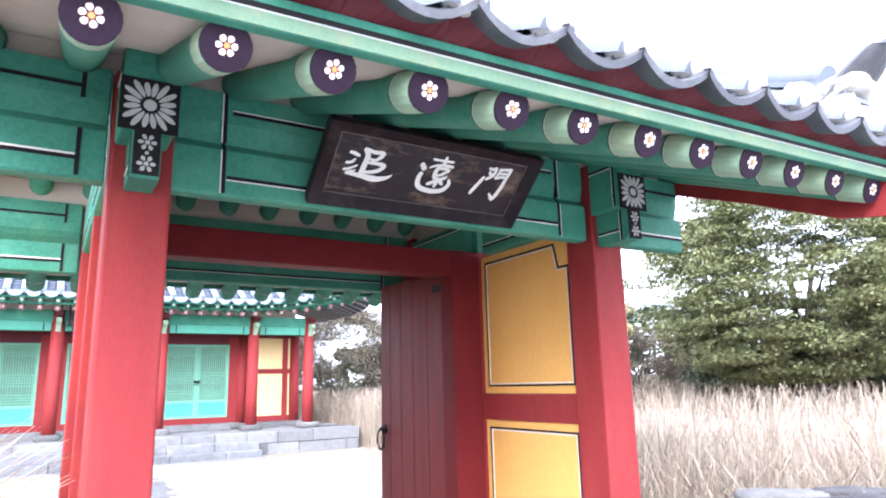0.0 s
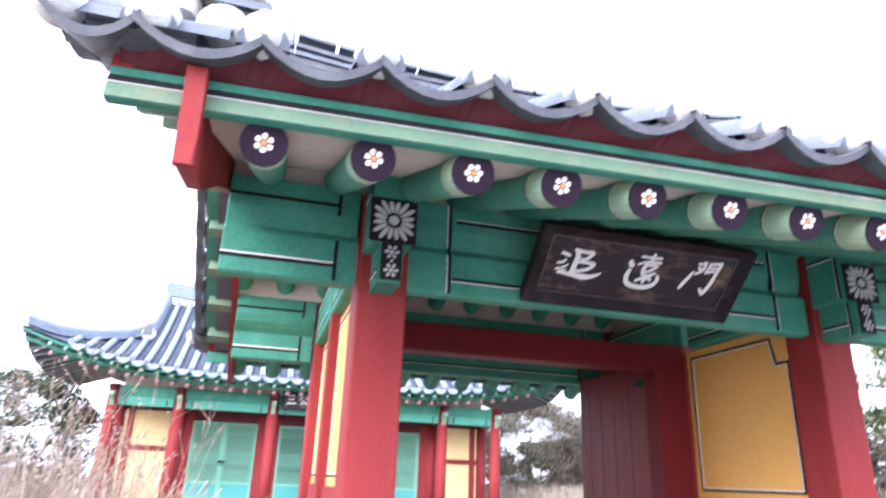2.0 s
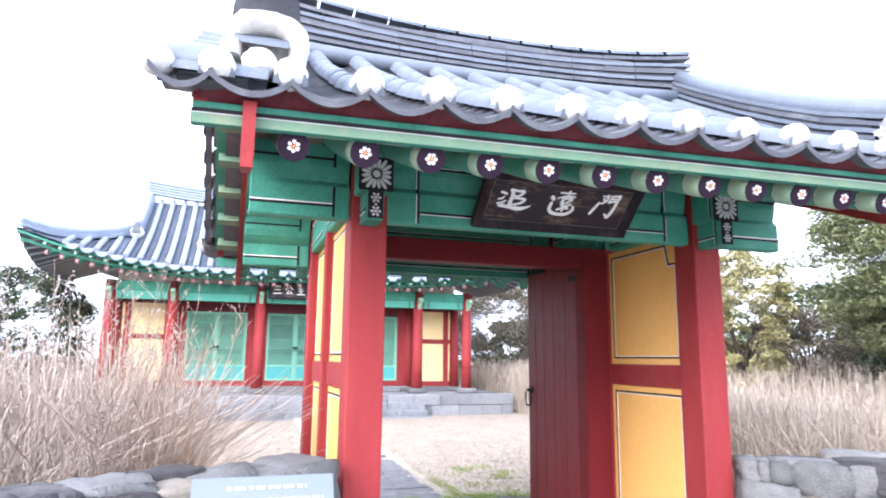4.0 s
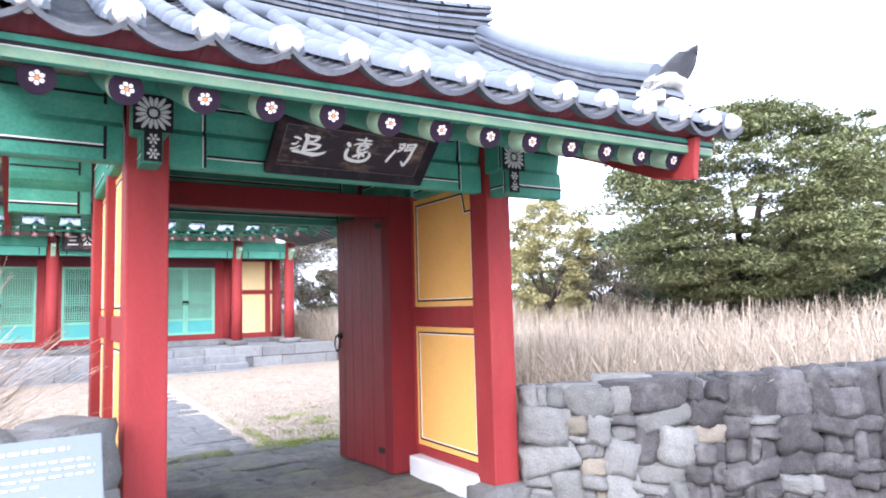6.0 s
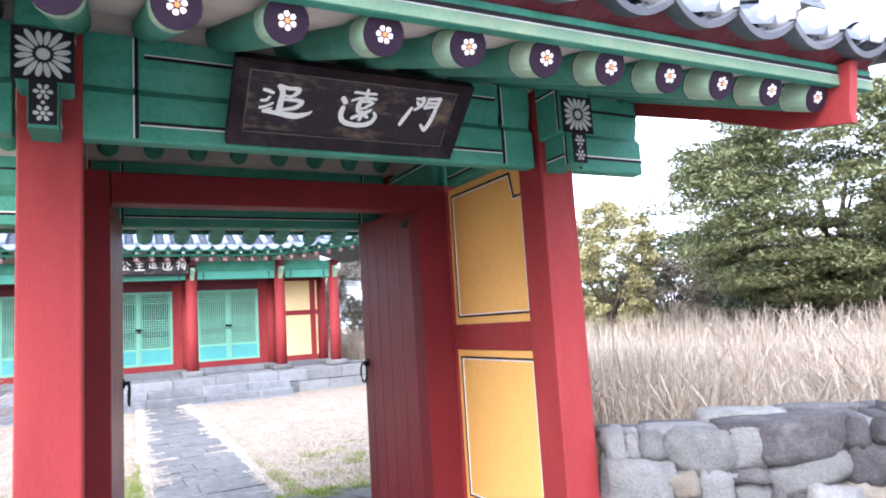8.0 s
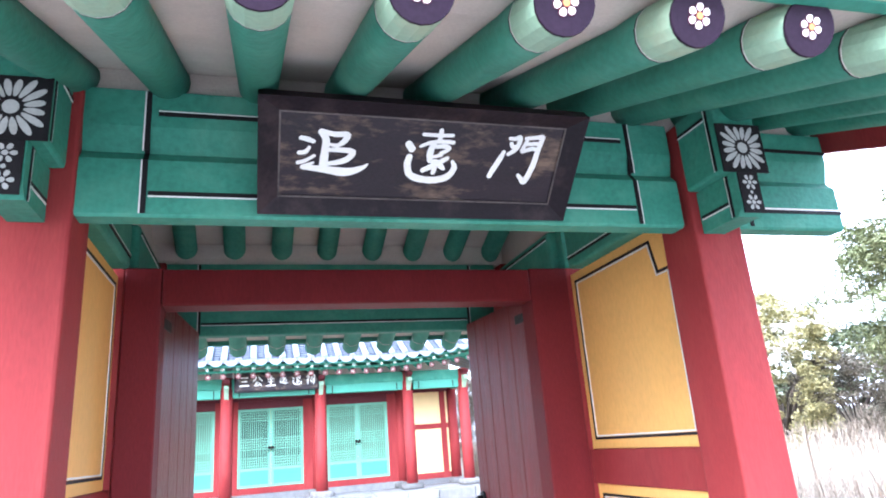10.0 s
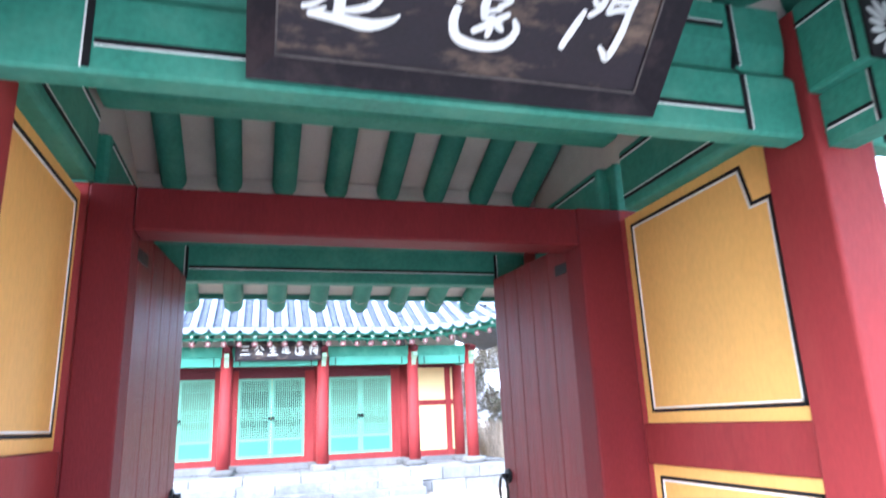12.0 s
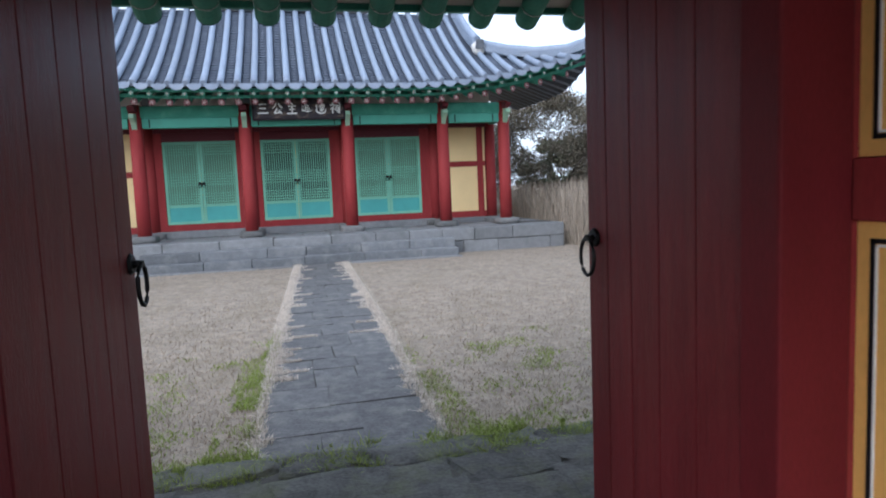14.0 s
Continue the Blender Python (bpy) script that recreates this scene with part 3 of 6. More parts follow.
# rafters, front and rear, with painted ends
RAF_X = [-1.97, -1.62, -1.278, -0.955, -0.62, -0.28, 0.056, 0.405, 0.73, 1.06, 1.384, 1.72, 2.064]
slope = math.atan(0.386)
for k, x in enumerate(RAF_X):
    for s in (-1, 1):
        x = RAF_X[k] - (0.16 if s == 1 else 0.0)
        tip = Vector((x, MID + s * (MID + 1.195), 2.535))
        top = Vector((x, MID + s * 0.04, raf_z(MID) - 0.02))
        d = (tip - top).normalized()
        b = bmesh.new()
        tube(b, [top, tip - d * 0.14, tip - d * 0.004], [0.078, 0.077, 0.074], 16)
        raf = part("rafter", b, GREEN, gate, "round green painted rafter")
        b = bmesh.new()
        tube(b, [tip - d * 0.145, tip - d * 0.006], [0.0782, 0.0758], 16, 0, cap=False)
        tube(b, [tip - d * 0.149, tip - d * 0.145], [0.0786, 0.0786], 16, 2, cap=False)
        tube(b, [tip - d * 0.156, tip - d * 0.149], [0.0786, 0.0786], 16, 1, cap=False)
        loose_parts("painted_band", b, [GREEN_LIGHT if s == -1 else GREEN, BLACK, WHITE], raf)
        # face of the end: dark disc with a six-petalled flower
        b = bmesh.new()
        tube(b, [tip - d * 0.006, tip + d * 0.002], [0.0762, 0.0745], 20, 0)
        m0 = bmesh.new()
        for q in range(6):
            a = 2 * math.pi * q / 6 + 0.5 + 0.3 * k
            petal(m0, (0, 0), 0.009, 0.0335, 0.0132, a, -0.0040, 3)
            petal(m0, (0, 0), 0.012, 0.0315, 0.0108, a, -0.0052, 1)
        disc(m0, (0, 0), 0.0108, -0.0062, 3, 10)
        disc(m0, (0, 0), 0.0088, -0.0072, 2, 10)
        rot = Vector((0, -1, 0)).rotation_difference(d).to_matrix().to_4x4()
        bmesh.ops.transform(m0, matrix=Matrix.Translation(tip) @ rot, verts=m0.verts)
        tmp = bpy.data.meshes.new("tmp")
        m0.to_mesh(tmp)
        m0.free()
        b.from_mesh(tmp)
        bpy.data.meshes.remove(tmp)
        part("painted_end", b, [DISC, WHITE, ORANGE, RED_DARK], raf, "dark rafter end with a white flower")

# plaster soffit between and above the rafters, the boards at the eaves
for s in (-1, 1):
    b = bmesh.new()
    pts = [(MID + s * 0.0, raf_z(MID) + 0.045), (MID + s * 2.30, 2.670), (MID + s * 2.555, 2.625), (MID + s * 2.555, 2.665), (MID + s * 2.30, 2.710), (MID, raf_z(MID) + 0.085)]
    prism(b, pts, "x", -2.158, 2.158)
    part("soffit", b, PLASTER, gate, "pale plaster soffit between the rafters")
    ye = MID + s * (MID + 1.19)
    b = bmesh.new()
    y0, y1 = sorted((ye + s * 0.018, ye + s * 0.065))
    box(b, (-2.44, y0, 2.584), (2.44, y1, 2.694), 0.005)
    fas = part("eave_board", b, GREEN, gate, "green painted eave board with black and white line")
    b = bmesh.new()
    yf = ye + s * 0.065
    for za, zb, ix, dd in ((2.587, 2.634, 1, 0.004), (2.634, 2.639, 2, 0.005), (2.639, 2.659, 0, 0.006)):
        box(b, (-2.438, min(yf, yf + s * dd), za), (2.438, max(yf, yf + s * dd), zb), 0, ix)
    for sx in (-1, 1):
        for za, zb, ix in ((2.587, 2.630, 1), (2.630, 2.637, 2), (2.637, 2.655, 0)):
            a, c = sorted((sx * 2.44, sx * 2.444))
            box(b, (a, y0 + 0.004, za), (c, y1 - 0.004, zb), 0, ix)
    loose_parts("painted_line", b, [BLACK, PLANK_EDGE, GREY_PETAL], fas)
    b = bmesh.new()
    top = []
    for k in range(-7 * 8, 7 * 8 + 1):
        x = k * 0.365 / 8
        if abs(x) <= 2.44:
            u = ((x / 0.365 + 0.5) % 1.0) * 2 - 1
            top.append((x, 2.795 - 0.075 * (1 - u * u)))
    yb, yt = ye + s * 0.05, ye + s * 0.125
    lo = [[b.verts.new((x, y, 2.695)) for x, z in top] for y in (yb - s * 0.05, yb)]
    hi = [[b.verts.new((x, y, z)) for x, z in top] for y in (yt - s * 0.05, yt)]
    for k in range(len(top) - 1):
        for q in ((lo[0], hi[0]), (lo[1], hi[1]), (hi[0], hi[1]), (lo[0], lo[1])):
            b.faces.new((q[0][k], q[0][k + 1], q[1][k + 1], q[1][k]))
    for k in (0, len(top) - 1):
        b.faces.new((lo[0][k], lo[1][k], hi[1][k], hi[0][k]))
    bmesh.ops.recalc_face_normals(b, faces=b.faces)
    # Shade under the overhanging tiles is put into this board's darker red.
    part("tile_bed_board", b, RED_DARK, gate, "red painted board under the tiles")

# gable boards, verge boards and the short timbers outside them
for sx in (-1, 1):
    for s in (-1, 1):
        b = bmesh.new()
        ys = [MID + s * q for q in (0.0, 0.6, 1.2, 1.8, 2.3, 2.64)]
        low = [raf_z(y) - 0.15 for y in ys]
        low[-1] += 0.04
        low[-2] -= 0.03
        up = [raf_z(y) + 0.10 for y in ys]
        outline = list(zip(ys, low)) + list(zip(ys[::-1], up[::-1]))
        a, c = sorted((sx * 2.16, sx * 2.21))
        prism(b, outline, "x", a, c)
        part("gable_board", b, RED, gate, "red painted gable board")
        a, c = sorted((sx * 2.155, sx * 2.215))
        ye = MID + s * 2.64
        b = bmesh.new()
        prism(b, [(ye - s * 0.03, 2.385), (ye - s * 0.01, 2.385), (ye + s * 0.035, 2.692), (ye - s * 0.03, 2.692)], "x", a, c)
        part("gable_board_end", b, RED, gate)
        for q in range(5):
            yy = MID + s * (0.22 + q * 0.50)
            z = raf_z(yy) + 0.155
            a, c = sorted((sx * 2.212, sx * 2.43))
            m = Matrix.Translation((0, yy, z)) @ Matrix.Rotation(-s * slope, 4, "X")
            b = bmesh.new()
            box(b, (a, -0.055, -0.06), (c, 0.055, 0.04), 0.004, 0, m)
            box(b, (min(sx * 2.43, sx * 2.434), -0.041, 0.0), (max(sx * 2.43, sx * 2.434), 0.041, 0.012), 0, 1, m)
            part("verge_timber", b, [PLANK_EDGE, BLACK], gate, "short green verge timber")
        b = bmesh.new()
        ys = [MID + s * q for q in (0.0, 0.9, 1.8, 2.45)]
        outline = [(y, raf_z(y) + 0.197) for y in ys] + [(y, raf_z(y) + 0.235) for y in ys[::-1]]
        a, c = sorted((sx * 2.16, sx * 2.46))
        prism(b, outline, "x", a, c)
        part("verge_board", b, GREEN, gate, "green painted verge board")
        b = bmesh.new()
        ys = [MID + s * q for q in (0.0, 0.6, 1.2, 1.8, 2.4, 2.6)]
        outline = [(y, max(raf_z(y) + 0.237, 2.69) if abs(y - MID) < 2.5 else 2.69) for y in ys] + [(y, roof_z(y) - 0.05) for y in ys[::-1]]
        a, c = sorted((sx * 2.38, sx * 2.44))
        prism(b, outline, "x", a, c)
        part("verge_fill", b, RED, gate, "red painted verge board")
        # wavy dark tile edge that hangs over the verge
        b = bmesh.new()
        ys = [MID + s * 2.62 * q / 60 for q in range(61)]
        outline = [(y, roof_z(y) - 0.13 + 0.016 * math.sin(2 * math.pi * (y - MID) / 0.34)) for y in ys] + [(y, roof_z(y) + 0.03) for y in ys[::-1]]
        a, c = sorted((sx * 2.515, sx * 2.575))
        prism(b, outline, "x", a, c)
        part("verge_edge_tile", b, TILE_DARK, gate, "dark wavy tile edge along the verge")

# body of the roof under the tiles
b = bmesh.new()
ys = [MID + (MID - EAVE_Y - 0.22) * q / 8 for q in range(-8, 9)]
outline = [(y, roof_z(y) - 0.135) for y in ys] + [(y, raf_z(y) + 0.16) for y in ys[::-1]]
prism(b, outline, "x", -2.37, 2.37)
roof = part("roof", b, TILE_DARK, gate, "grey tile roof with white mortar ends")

# cover tiles, pan tiles, mortar caps
def cover_mesh(L, r, name):
    b = bmesh.new()
    n = 8
    for (y0, r0), (y1, r1) in (((0, r), (L * 0.97, r)), ((L * 0.97, r), (L, r * 0.99))):
        u = [b.verts.new((r0 * math.cos(math.pi * k / n), y0, r0 * math.sin(math.pi * k / n))) for k in range(n + 1)]
        v = [b.verts.new((r1 * math.cos(math.pi * k / n), y1, r1 * math.sin(math.pi * k / n))) for k in range(n + 1)]
        for k in range(n):
            f = b.faces.new((u[k], u[k + 1], v[k + 1], v[k]))
            f.smooth = True
        if y0 == 0:
            b.faces.new(u)
    bmesh.ops.recalc_face_normals(b, faces=b.faces)
    return mesh_of(name, b, TILE)


def pan_mesh(L, w, sag, thick, name, material):
    b = bmesh.new()
    n = 8
    rows = []
    for y, z in ((0.0, 0.0), (L, 0.0)):
        for dz in (0.0, -thick):
            rows.append([b.verts.new((w * (k / n - 0.5), y, z + dz - sag * (1 - (2 * k / n - 1) ** 2))) for k in range(n + 1)])
    f0, g0, f1, g1 = rows
    for k in range(n):
        for q in ((f0[k], f0[k + 1], f1[k + 1], f1[k]), (g0[k], g1[k], g1[k + 1], g0[k + 1]), (f0[k], g0[k], g0[k + 1], f0[k + 1])):
            b.faces.new(q).smooth = True
    bmesh.ops.recalc_face_normals(b, faces=b.faces)
    me = mesh_of(name, b, material)
    me.set_sharp_from_angle(angle=radians(35))
    return me


PITCH = 0.365
NROW = 12
COVER = cover_mesh(0.322, 0.082, "cover_tile")
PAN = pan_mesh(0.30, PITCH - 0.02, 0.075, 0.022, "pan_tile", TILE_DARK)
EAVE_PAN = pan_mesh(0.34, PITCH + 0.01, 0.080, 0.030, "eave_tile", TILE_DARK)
b = bmesh.new()
bmesh.ops.create_uvsphere(b, u_segments=14, v_segments=9, radius=1.0)
for v in b.verts:
    v.co += 0.10 * Vector((noise.noise(v.co * 2.3), noise.noise(v.co * 2.3 + Vector((5, 0, 0))), noise.noise(v.co * 2.3 + Vector((0, 7, 0)))))
CAP = mesh_of("mortar_cap", b, MORTAR, True)


def along(s, q):
    """Place and slope on a roof side: q metres up from the eave, in plan."""
    y = EAVE_Y + q
    z, z2 = roof_z(y), roof_z(y + 0.05)
    a = math.atan2(z2 - z, 0.05)
    return y, z, a


rng = random.Random(4)
STEP = 0.315
for s in (-1, 1):
    flip = Matrix.Identity(4) if s == -1 else Matrix.Translation((0, 2 * MID, 0)) @ Matrix.Rotation(math.pi, 4, "Z")
    xs = [(k - (NROW - 1) / 2) * PITCH for k in range(NROW)] + [-2.34, 2.34]
    for x in xs:
        q = 0.03
        while EAVE_Y + q < MID - 0.15:
            y, z, a = along(s, q)
            a = math.atan2(roof_z(y + STEP) - z, STEP)
            m = flip @ Matrix.Translation((x, y, z - 0.045)) @ Matrix.Rotation(a, 4, "X") @ Matrix.Diagonal((1, 1.02 * STEP / math.cos(a) / 0.322, 1, 1))
            share("cover_tile", COVER, m, roof)
            q += STEP
        m = flip @ Matrix.Translation((x, EAVE_Y + 0.060, EAVE_Z + 0.030)) @ Euler((rng.uniform(-.3, .3), rng.uniform(-.3, .3), rng.uniform(0, 6))).to_matrix().to_4x4() @ Matrix.Diagonal((rng.uniform(.078, .087), rng.uniform(.078, .087), rng.uniform(.074, .084), 1))
        share("mortar_cap", CAP, m, roof, "lump of white mortar closing a cover tile")
    for k in range(NROW - 1):
        x = (k - (NROW - 2) / 2) * PITCH
        y, z, a = along(s, -0.03)
        share("eave_tile", EAVE_PAN, flip @ Matrix.Translation((x, y, z - 0.015)) @ Matrix.Rotation(a * 0.8, 4, "X"), roof)
        if s == 1:
            continue
        q = 0.06
        while EAVE_Y + q < MID - 0.1:
            y, z, a = along(s, q)
            share("pan_tile", PAN, flip @ Matrix.Translation((x, y, z - 0.012)) @ Matrix.Rotation(a - 0.15, 4, "X"), roof)
            q += 0.135
    for sx in (-1, 1):
        for xx, w in ((sx * 2.185, 1.0), (sx * 2.49, 0.72)):
            y, z, a = along(s, -0.03)
            share("eave_tile", EAVE_PAN, flip @ Matrix.Translation((xx, y, z - 0.010 + (0.01 if w < 1 else 0))) @ Matrix.Rotation(a * 0.8, 4, "X") @ Matrix.Diagonal((w, 1, 1, 1)), roof)
        # verge tiles laid across the gable edge
        q = 0.02
        while EAVE_Y + q < MID - 0.05:
            y, z, a = along(s, q + 0.12)
            m = flip @ Matrix.Translation(((-sx if s == 1 else sx) * 2.60, y, z + 0.0)) @ Matrix.Rotation(a, 4, "X") @ Matrix.Rotation((math.pi / 2) * ((-sx if s == 1 else sx)), 4, "Z") @ Matrix.Diagonal((1.0, 0.75, 1, 1))
            share("verge_tile", COVER, m, roof)
            m = flip @ Matrix.Translation(((-sx if s == 1 else sx) * 2.50, y + 0.02, z - 0.03)) @ Matrix.Rotation(a, 4, "X") @ Matrix.Rotation((math.pi / 2) * ((-sx if s == 1 else sx)), 4, "Z")
            share("pan_tile", PAN, m, roof)
            q += 0.34

# main ridge: stacked flat tiles, curving up at the ends, with a row of cover tiles on top
def ridge_lift(x, half):
    return 0.20 * (abs(x) / half) ** 2.2


HALF = 2.30
b = bmesh.new()
box(b, (-HALF + 0.02, MID - 0.10, RIDGE_Z - 0.10), (HALF - 0.02, MID + 0.10, RIDGE_Z + 0.30))
ridge = part("ridge", b, TILE_DARK, gate, "stacked tile ridge curving up at its ends")
for layer in range(6):
    for k in range(13):
        x0 = -HALF + k * (2 * HALF / 13)
        x1 = x0 + 2 * HALF / 13 - 0.006
        b = bmesh.new()
        z = RIDGE_Z - 0.06 + layer * 0.062
        w = 0.15 - 0.008 * layer + rng.uniform(-.006, .006)
        vs = []
        for x in (x0, x1):
            zz = z + ridge_lift(x, HALF) * (0.35 + 0.65 * layer / 5)
            vs.append([b.verts.new((x, MID - w, zz - 0.012)), b.verts.new((x, MID - w, zz + 0.022)), b.verts.new((x, MID + w, zz + 0.022)), b.verts.new((x, MID + w, zz - 0.012))])
        for i in range(4):
            b.faces.new((vs[0][i], vs[0][(i + 1) % 4], vs[1][(i + 1) % 4], vs[1][i]))
        b.faces.new(vs[0][::-1])
        b.faces.new(vs[1])
        bmesh.ops.recalc_face_normals(b, faces=b.faces)
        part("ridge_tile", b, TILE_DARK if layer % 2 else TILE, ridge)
for k in range(14):
    x = -HALF + (k + 0.5) * 2 * HALF / 14
    d = (ridge_lift(x + 0.16, HALF) - ridge_lift(x - 0.16, HALF)) / 0.32
    m = Matrix.Translation((x + 0.165, MID, RIDGE_Z + 0.325 + ridge_lift(x, HALF))) @ Matrix.Rotation(-math.atan(d), 4, "Y") @ Matrix.Rotation(math.pi / 2, 4, "Z") @ Matrix.Diagonal((1.15, 0.95, 0.9, 1))
    share("ridge_cover_tile", COVER, m, ridge)
b = bmesh.new()
tube(b, [(-HALF, MID - 0.17, RIDGE_Z - 0.05), (-1.2, MID - 0.17, RIDGE_Z - 0.11), (0, MID - 0.17, RIDGE_Z - 0.13), (1.2, MID - 0.17, RIDGE_Z - 0.11), (HALF, MID - 0.17, RIDGE_Z - 0.05)], 0.075, 12)
part("ridge_flank_tile", b, TILE, ridge)
for sx in (-1, 1):
    share("mortar_cap", CAP, Matrix.Translation((sx * (HALF - 0.05), MID - 0.2, RIDGE_Z + 0.12)) @ Matrix.Diagonal((0.10, 0.11, 0.13, 1)), ridge, "lump of white mortar at the ridge's end")
    share("mortar_cap", CAP, Matrix.Translation((sx * (HALF - 0.05), MID + 0.2, RIDGE_Z + 0.12)) @ Matrix.Diagonal((0.10, 0.11, 0.13, 1)), ridge)

# descending ridges along the gables, with an upturned end tile in white mortar
for sx in (-1, 1):
    for s in (-1, 1):
        xr = sx * 2.13
        b = bmesh.new()
        prism(b, [(MID + s * 0.14, roof_z(MID + s * 0.14) - 0.05), (MID + s * 1.2, roof_z(MID + s * 1.2) - 0.05), (MID + s * 2.26, roof_z(MID + s * 2.26) - 0.05), (MID + s * 2.26, roof_z(MID + s * 2.26) + 0.2), (MID + s * 1.2, roof_z(MID + s * 1.2) + 0.2), (MID + s * 0.14, roof_z(MID + s * 0.14) + 0.2)], "x", xr - 0.09, xr + 0.09)
        dr = part("descending_ridge", b, TILE_DARK, gate, "descending tile ridge with an upturned dark end tile")
        ylist = [MID + s * q for q in (0.12, 0.55, 1.0, 1.45, 1.9, 2.38)]
        for layer in range(4):
            for i in range(5):
                b = bmesh.new()
                w = 0.14 - 0.012 * layer
                vs = []
                for y in (ylist[i], ylist[i + 1] - s * 0.006):
                    u = abs(y - MID) / 2.28
                    z = roof_z(y) + 0.03 + layer * 0.055 + 0.10 * max(0, u - 0.55) ** 1.3
                    vs.append([b.verts.new((xr - w, y, z - 0.01)), b.verts.new((xr - w, y, z + 0.022)), b.verts.new((xr + w, y, z + 0.022)), b.verts.new((xr + w, y, z - 0.01))])
                for k in range(4):
                    b.faces.new((vs[0][k], vs[0][(k + 1) % 4], vs[1][(k + 1) % 4], vs[1][k]))
                b.faces.new(vs[0][::-1])
                b.faces.new(vs[1])
                bmesh.ops.recalc_face_normals(b, faces=b.faces)
                part("ridge_tile", b, TILE if layer in (1, 3) else TILE_DARK, dr)
        b = bmesh.new()
        tube(b, [(xr, y, roof_z(y) + 0.25 + 0.10 * max(0, abs(y - MID) / 2.28 - 0.55) ** 1.3) for y in ylist], 0.085, 12)
        part("ridge_cover_tile", b, TILE, dr)
        ye = MID + s * 2.30
        ze = roof_z(ye)
        # end tile: a leaning, tapering, slightly hollow plate
        b = bmesh.new()
        rows = []
        for i in range(9):
            t = i / 8
            w = 0.165 * max(0.10, 1 - max(0.0, (t - 0.25) / 0.75) ** 2.4) ** 0.5
            yy = ye + s * (0.12 + 0.30 * t)
            zz = ze + 0.12 + 0.24 * t ** 1.4
            rows.append([(xr + w * (k / 4 - 0.5) * 2, yy + s * 0.04 * (1 - ((k / 2) - 1) ** 2), zz - (0.05 * ((k / 2) - 1) ** 2 if i == 8 else 0)) for k in range(5)])
        for off in (0.0, -s * 0.035):
            vv = [[b.verts.new((p[0], p[1] + off, p[2])) for p in r] for r in rows]
            for i in range(8):
                for k in range(4):
                    b.faces.new((vv[i][k], vv[i][k + 1], vv[i + 1][k + 1], vv[i + 1][k]))
            if off == 0.0:
                keep = vv
        back = vv
        for i in range(8):
            b.faces.new((keep[i][0], keep[i + 1][0], back[i + 1][0], back[i][0]))
            b.faces.new((keep[i][4], back[i][4], back[i + 1][4], keep[i + 1][4]))
        for i in range(4):
            b.faces.new((keep[8][i], keep[8][i + 1], back[8][i + 1], back[8][i]))
        bmesh.ops.recalc_face_normals(b, faces=b.faces)
        part("end_tile", b, TILE_DARK, dr, "dark upturned end tile")
        # arch of mortar round a short tile laid across, with a lump below
        b = bmesh.new()
        arch = [(-0.155, -0.02), (-0.165, 0.05), (-0.15, 0.115), (-0.10, 0.155), (-0.03, 0.17), (0.04, 0.17), (0.11, 0.15), (0.155, 0.11), (0.165, 0.05), (0.155, -0.02)]
        tube(b, [(xr + u, ye + s * 0.17, ze + v) for u, v in arch], [0.045, 0.05, 0.052, 0.058, 0.062, 0.06, 0.056, 0.052, 0.05, 0.043], 10)
        for v in b.verts:
            v.co.y = ye + s * 0.17 + (v.co.y - ye - s * 0.17) * 2.2
            v.co += 0.02 * Vector((noise.noise(v.co * 9), noise.noise(v.co * 9 + Vector((5, 0, 0))), noise.noise(v.co * 9 + Vector((0, 7, 0)))))
        part("mortar_bed", b, MORTAR, dr, "white mortar under the end tile", smooth=True)
        share("ridge_cover_tile", COVER, Matrix.Translation((xr - 0.15, ye + s * 0.16, ze + 0.035)) @ Matrix.Rotation(-math.pi / 2, 4, "Z") @ Matrix.Diagonal((1.1, 0.83, 0.95, 1)), dr)
        part("filling", boxm((xr - 0.14, min(ye, ye + s * 0.12), ze - 0.06), (xr + 0.14, max(ye, ye + s * 0.12), ze + 0.12), 0.01), MORTAR, dr)
        share("ridge_cover_tile", COVER, Matrix.Translation((sx * 2.33 - 0.28, EAVE_Y + 0.13 if s == -1 else 2 * MID - EAVE_Y - 0.13, EAVE_Z - 0.01)) @ Matrix.Rotation(-math.pi / 2, 4, "Z") @ Matrix.Diagonal((1.1, 1.55, 1.05, 1)), dr)
        share("mortar_cap", CAP, Matrix.Translation((xr - 0.02, ye + s * 0.22, ze - 0.06)) @ Matrix.Diagonal((0.09, 0.10, 0.08, 1)), dr)
        share("mortar_cap", CAP, Matrix.Translation((sx * 2.60, EAVE_Y + 0.07 if s == -1 else 2 * MID - EAVE_Y - 0.07, EAVE_Z + 0.03)) @ Matrix.Diagonal((0.08, 0.08, 0.075, 1)), dr)

# ---- gate plaque ----
plq = thing("name_plaque", (0, 0.045, 2.48), "dark worn wooden plaque with white brush lettering on the gate", "sign")
PB, PT = Vector((0, 0.045, 2.475)), Vector((0, -0.285, 2.785))
PU = (PT - PB).normalized()
PN = Vector((0, -PU.z, PU.y))           # outward
PH = (PT - PB).length


def on_plaque(u, v, d=0.0, half=0.622):
    """u from the plaque's one end to the other, v from its top down, d proud of its face."""
    return Vector((-half + 2 * half * u, 0, 0)) + PB + PU * (PH * (1 - v)) + PN * d


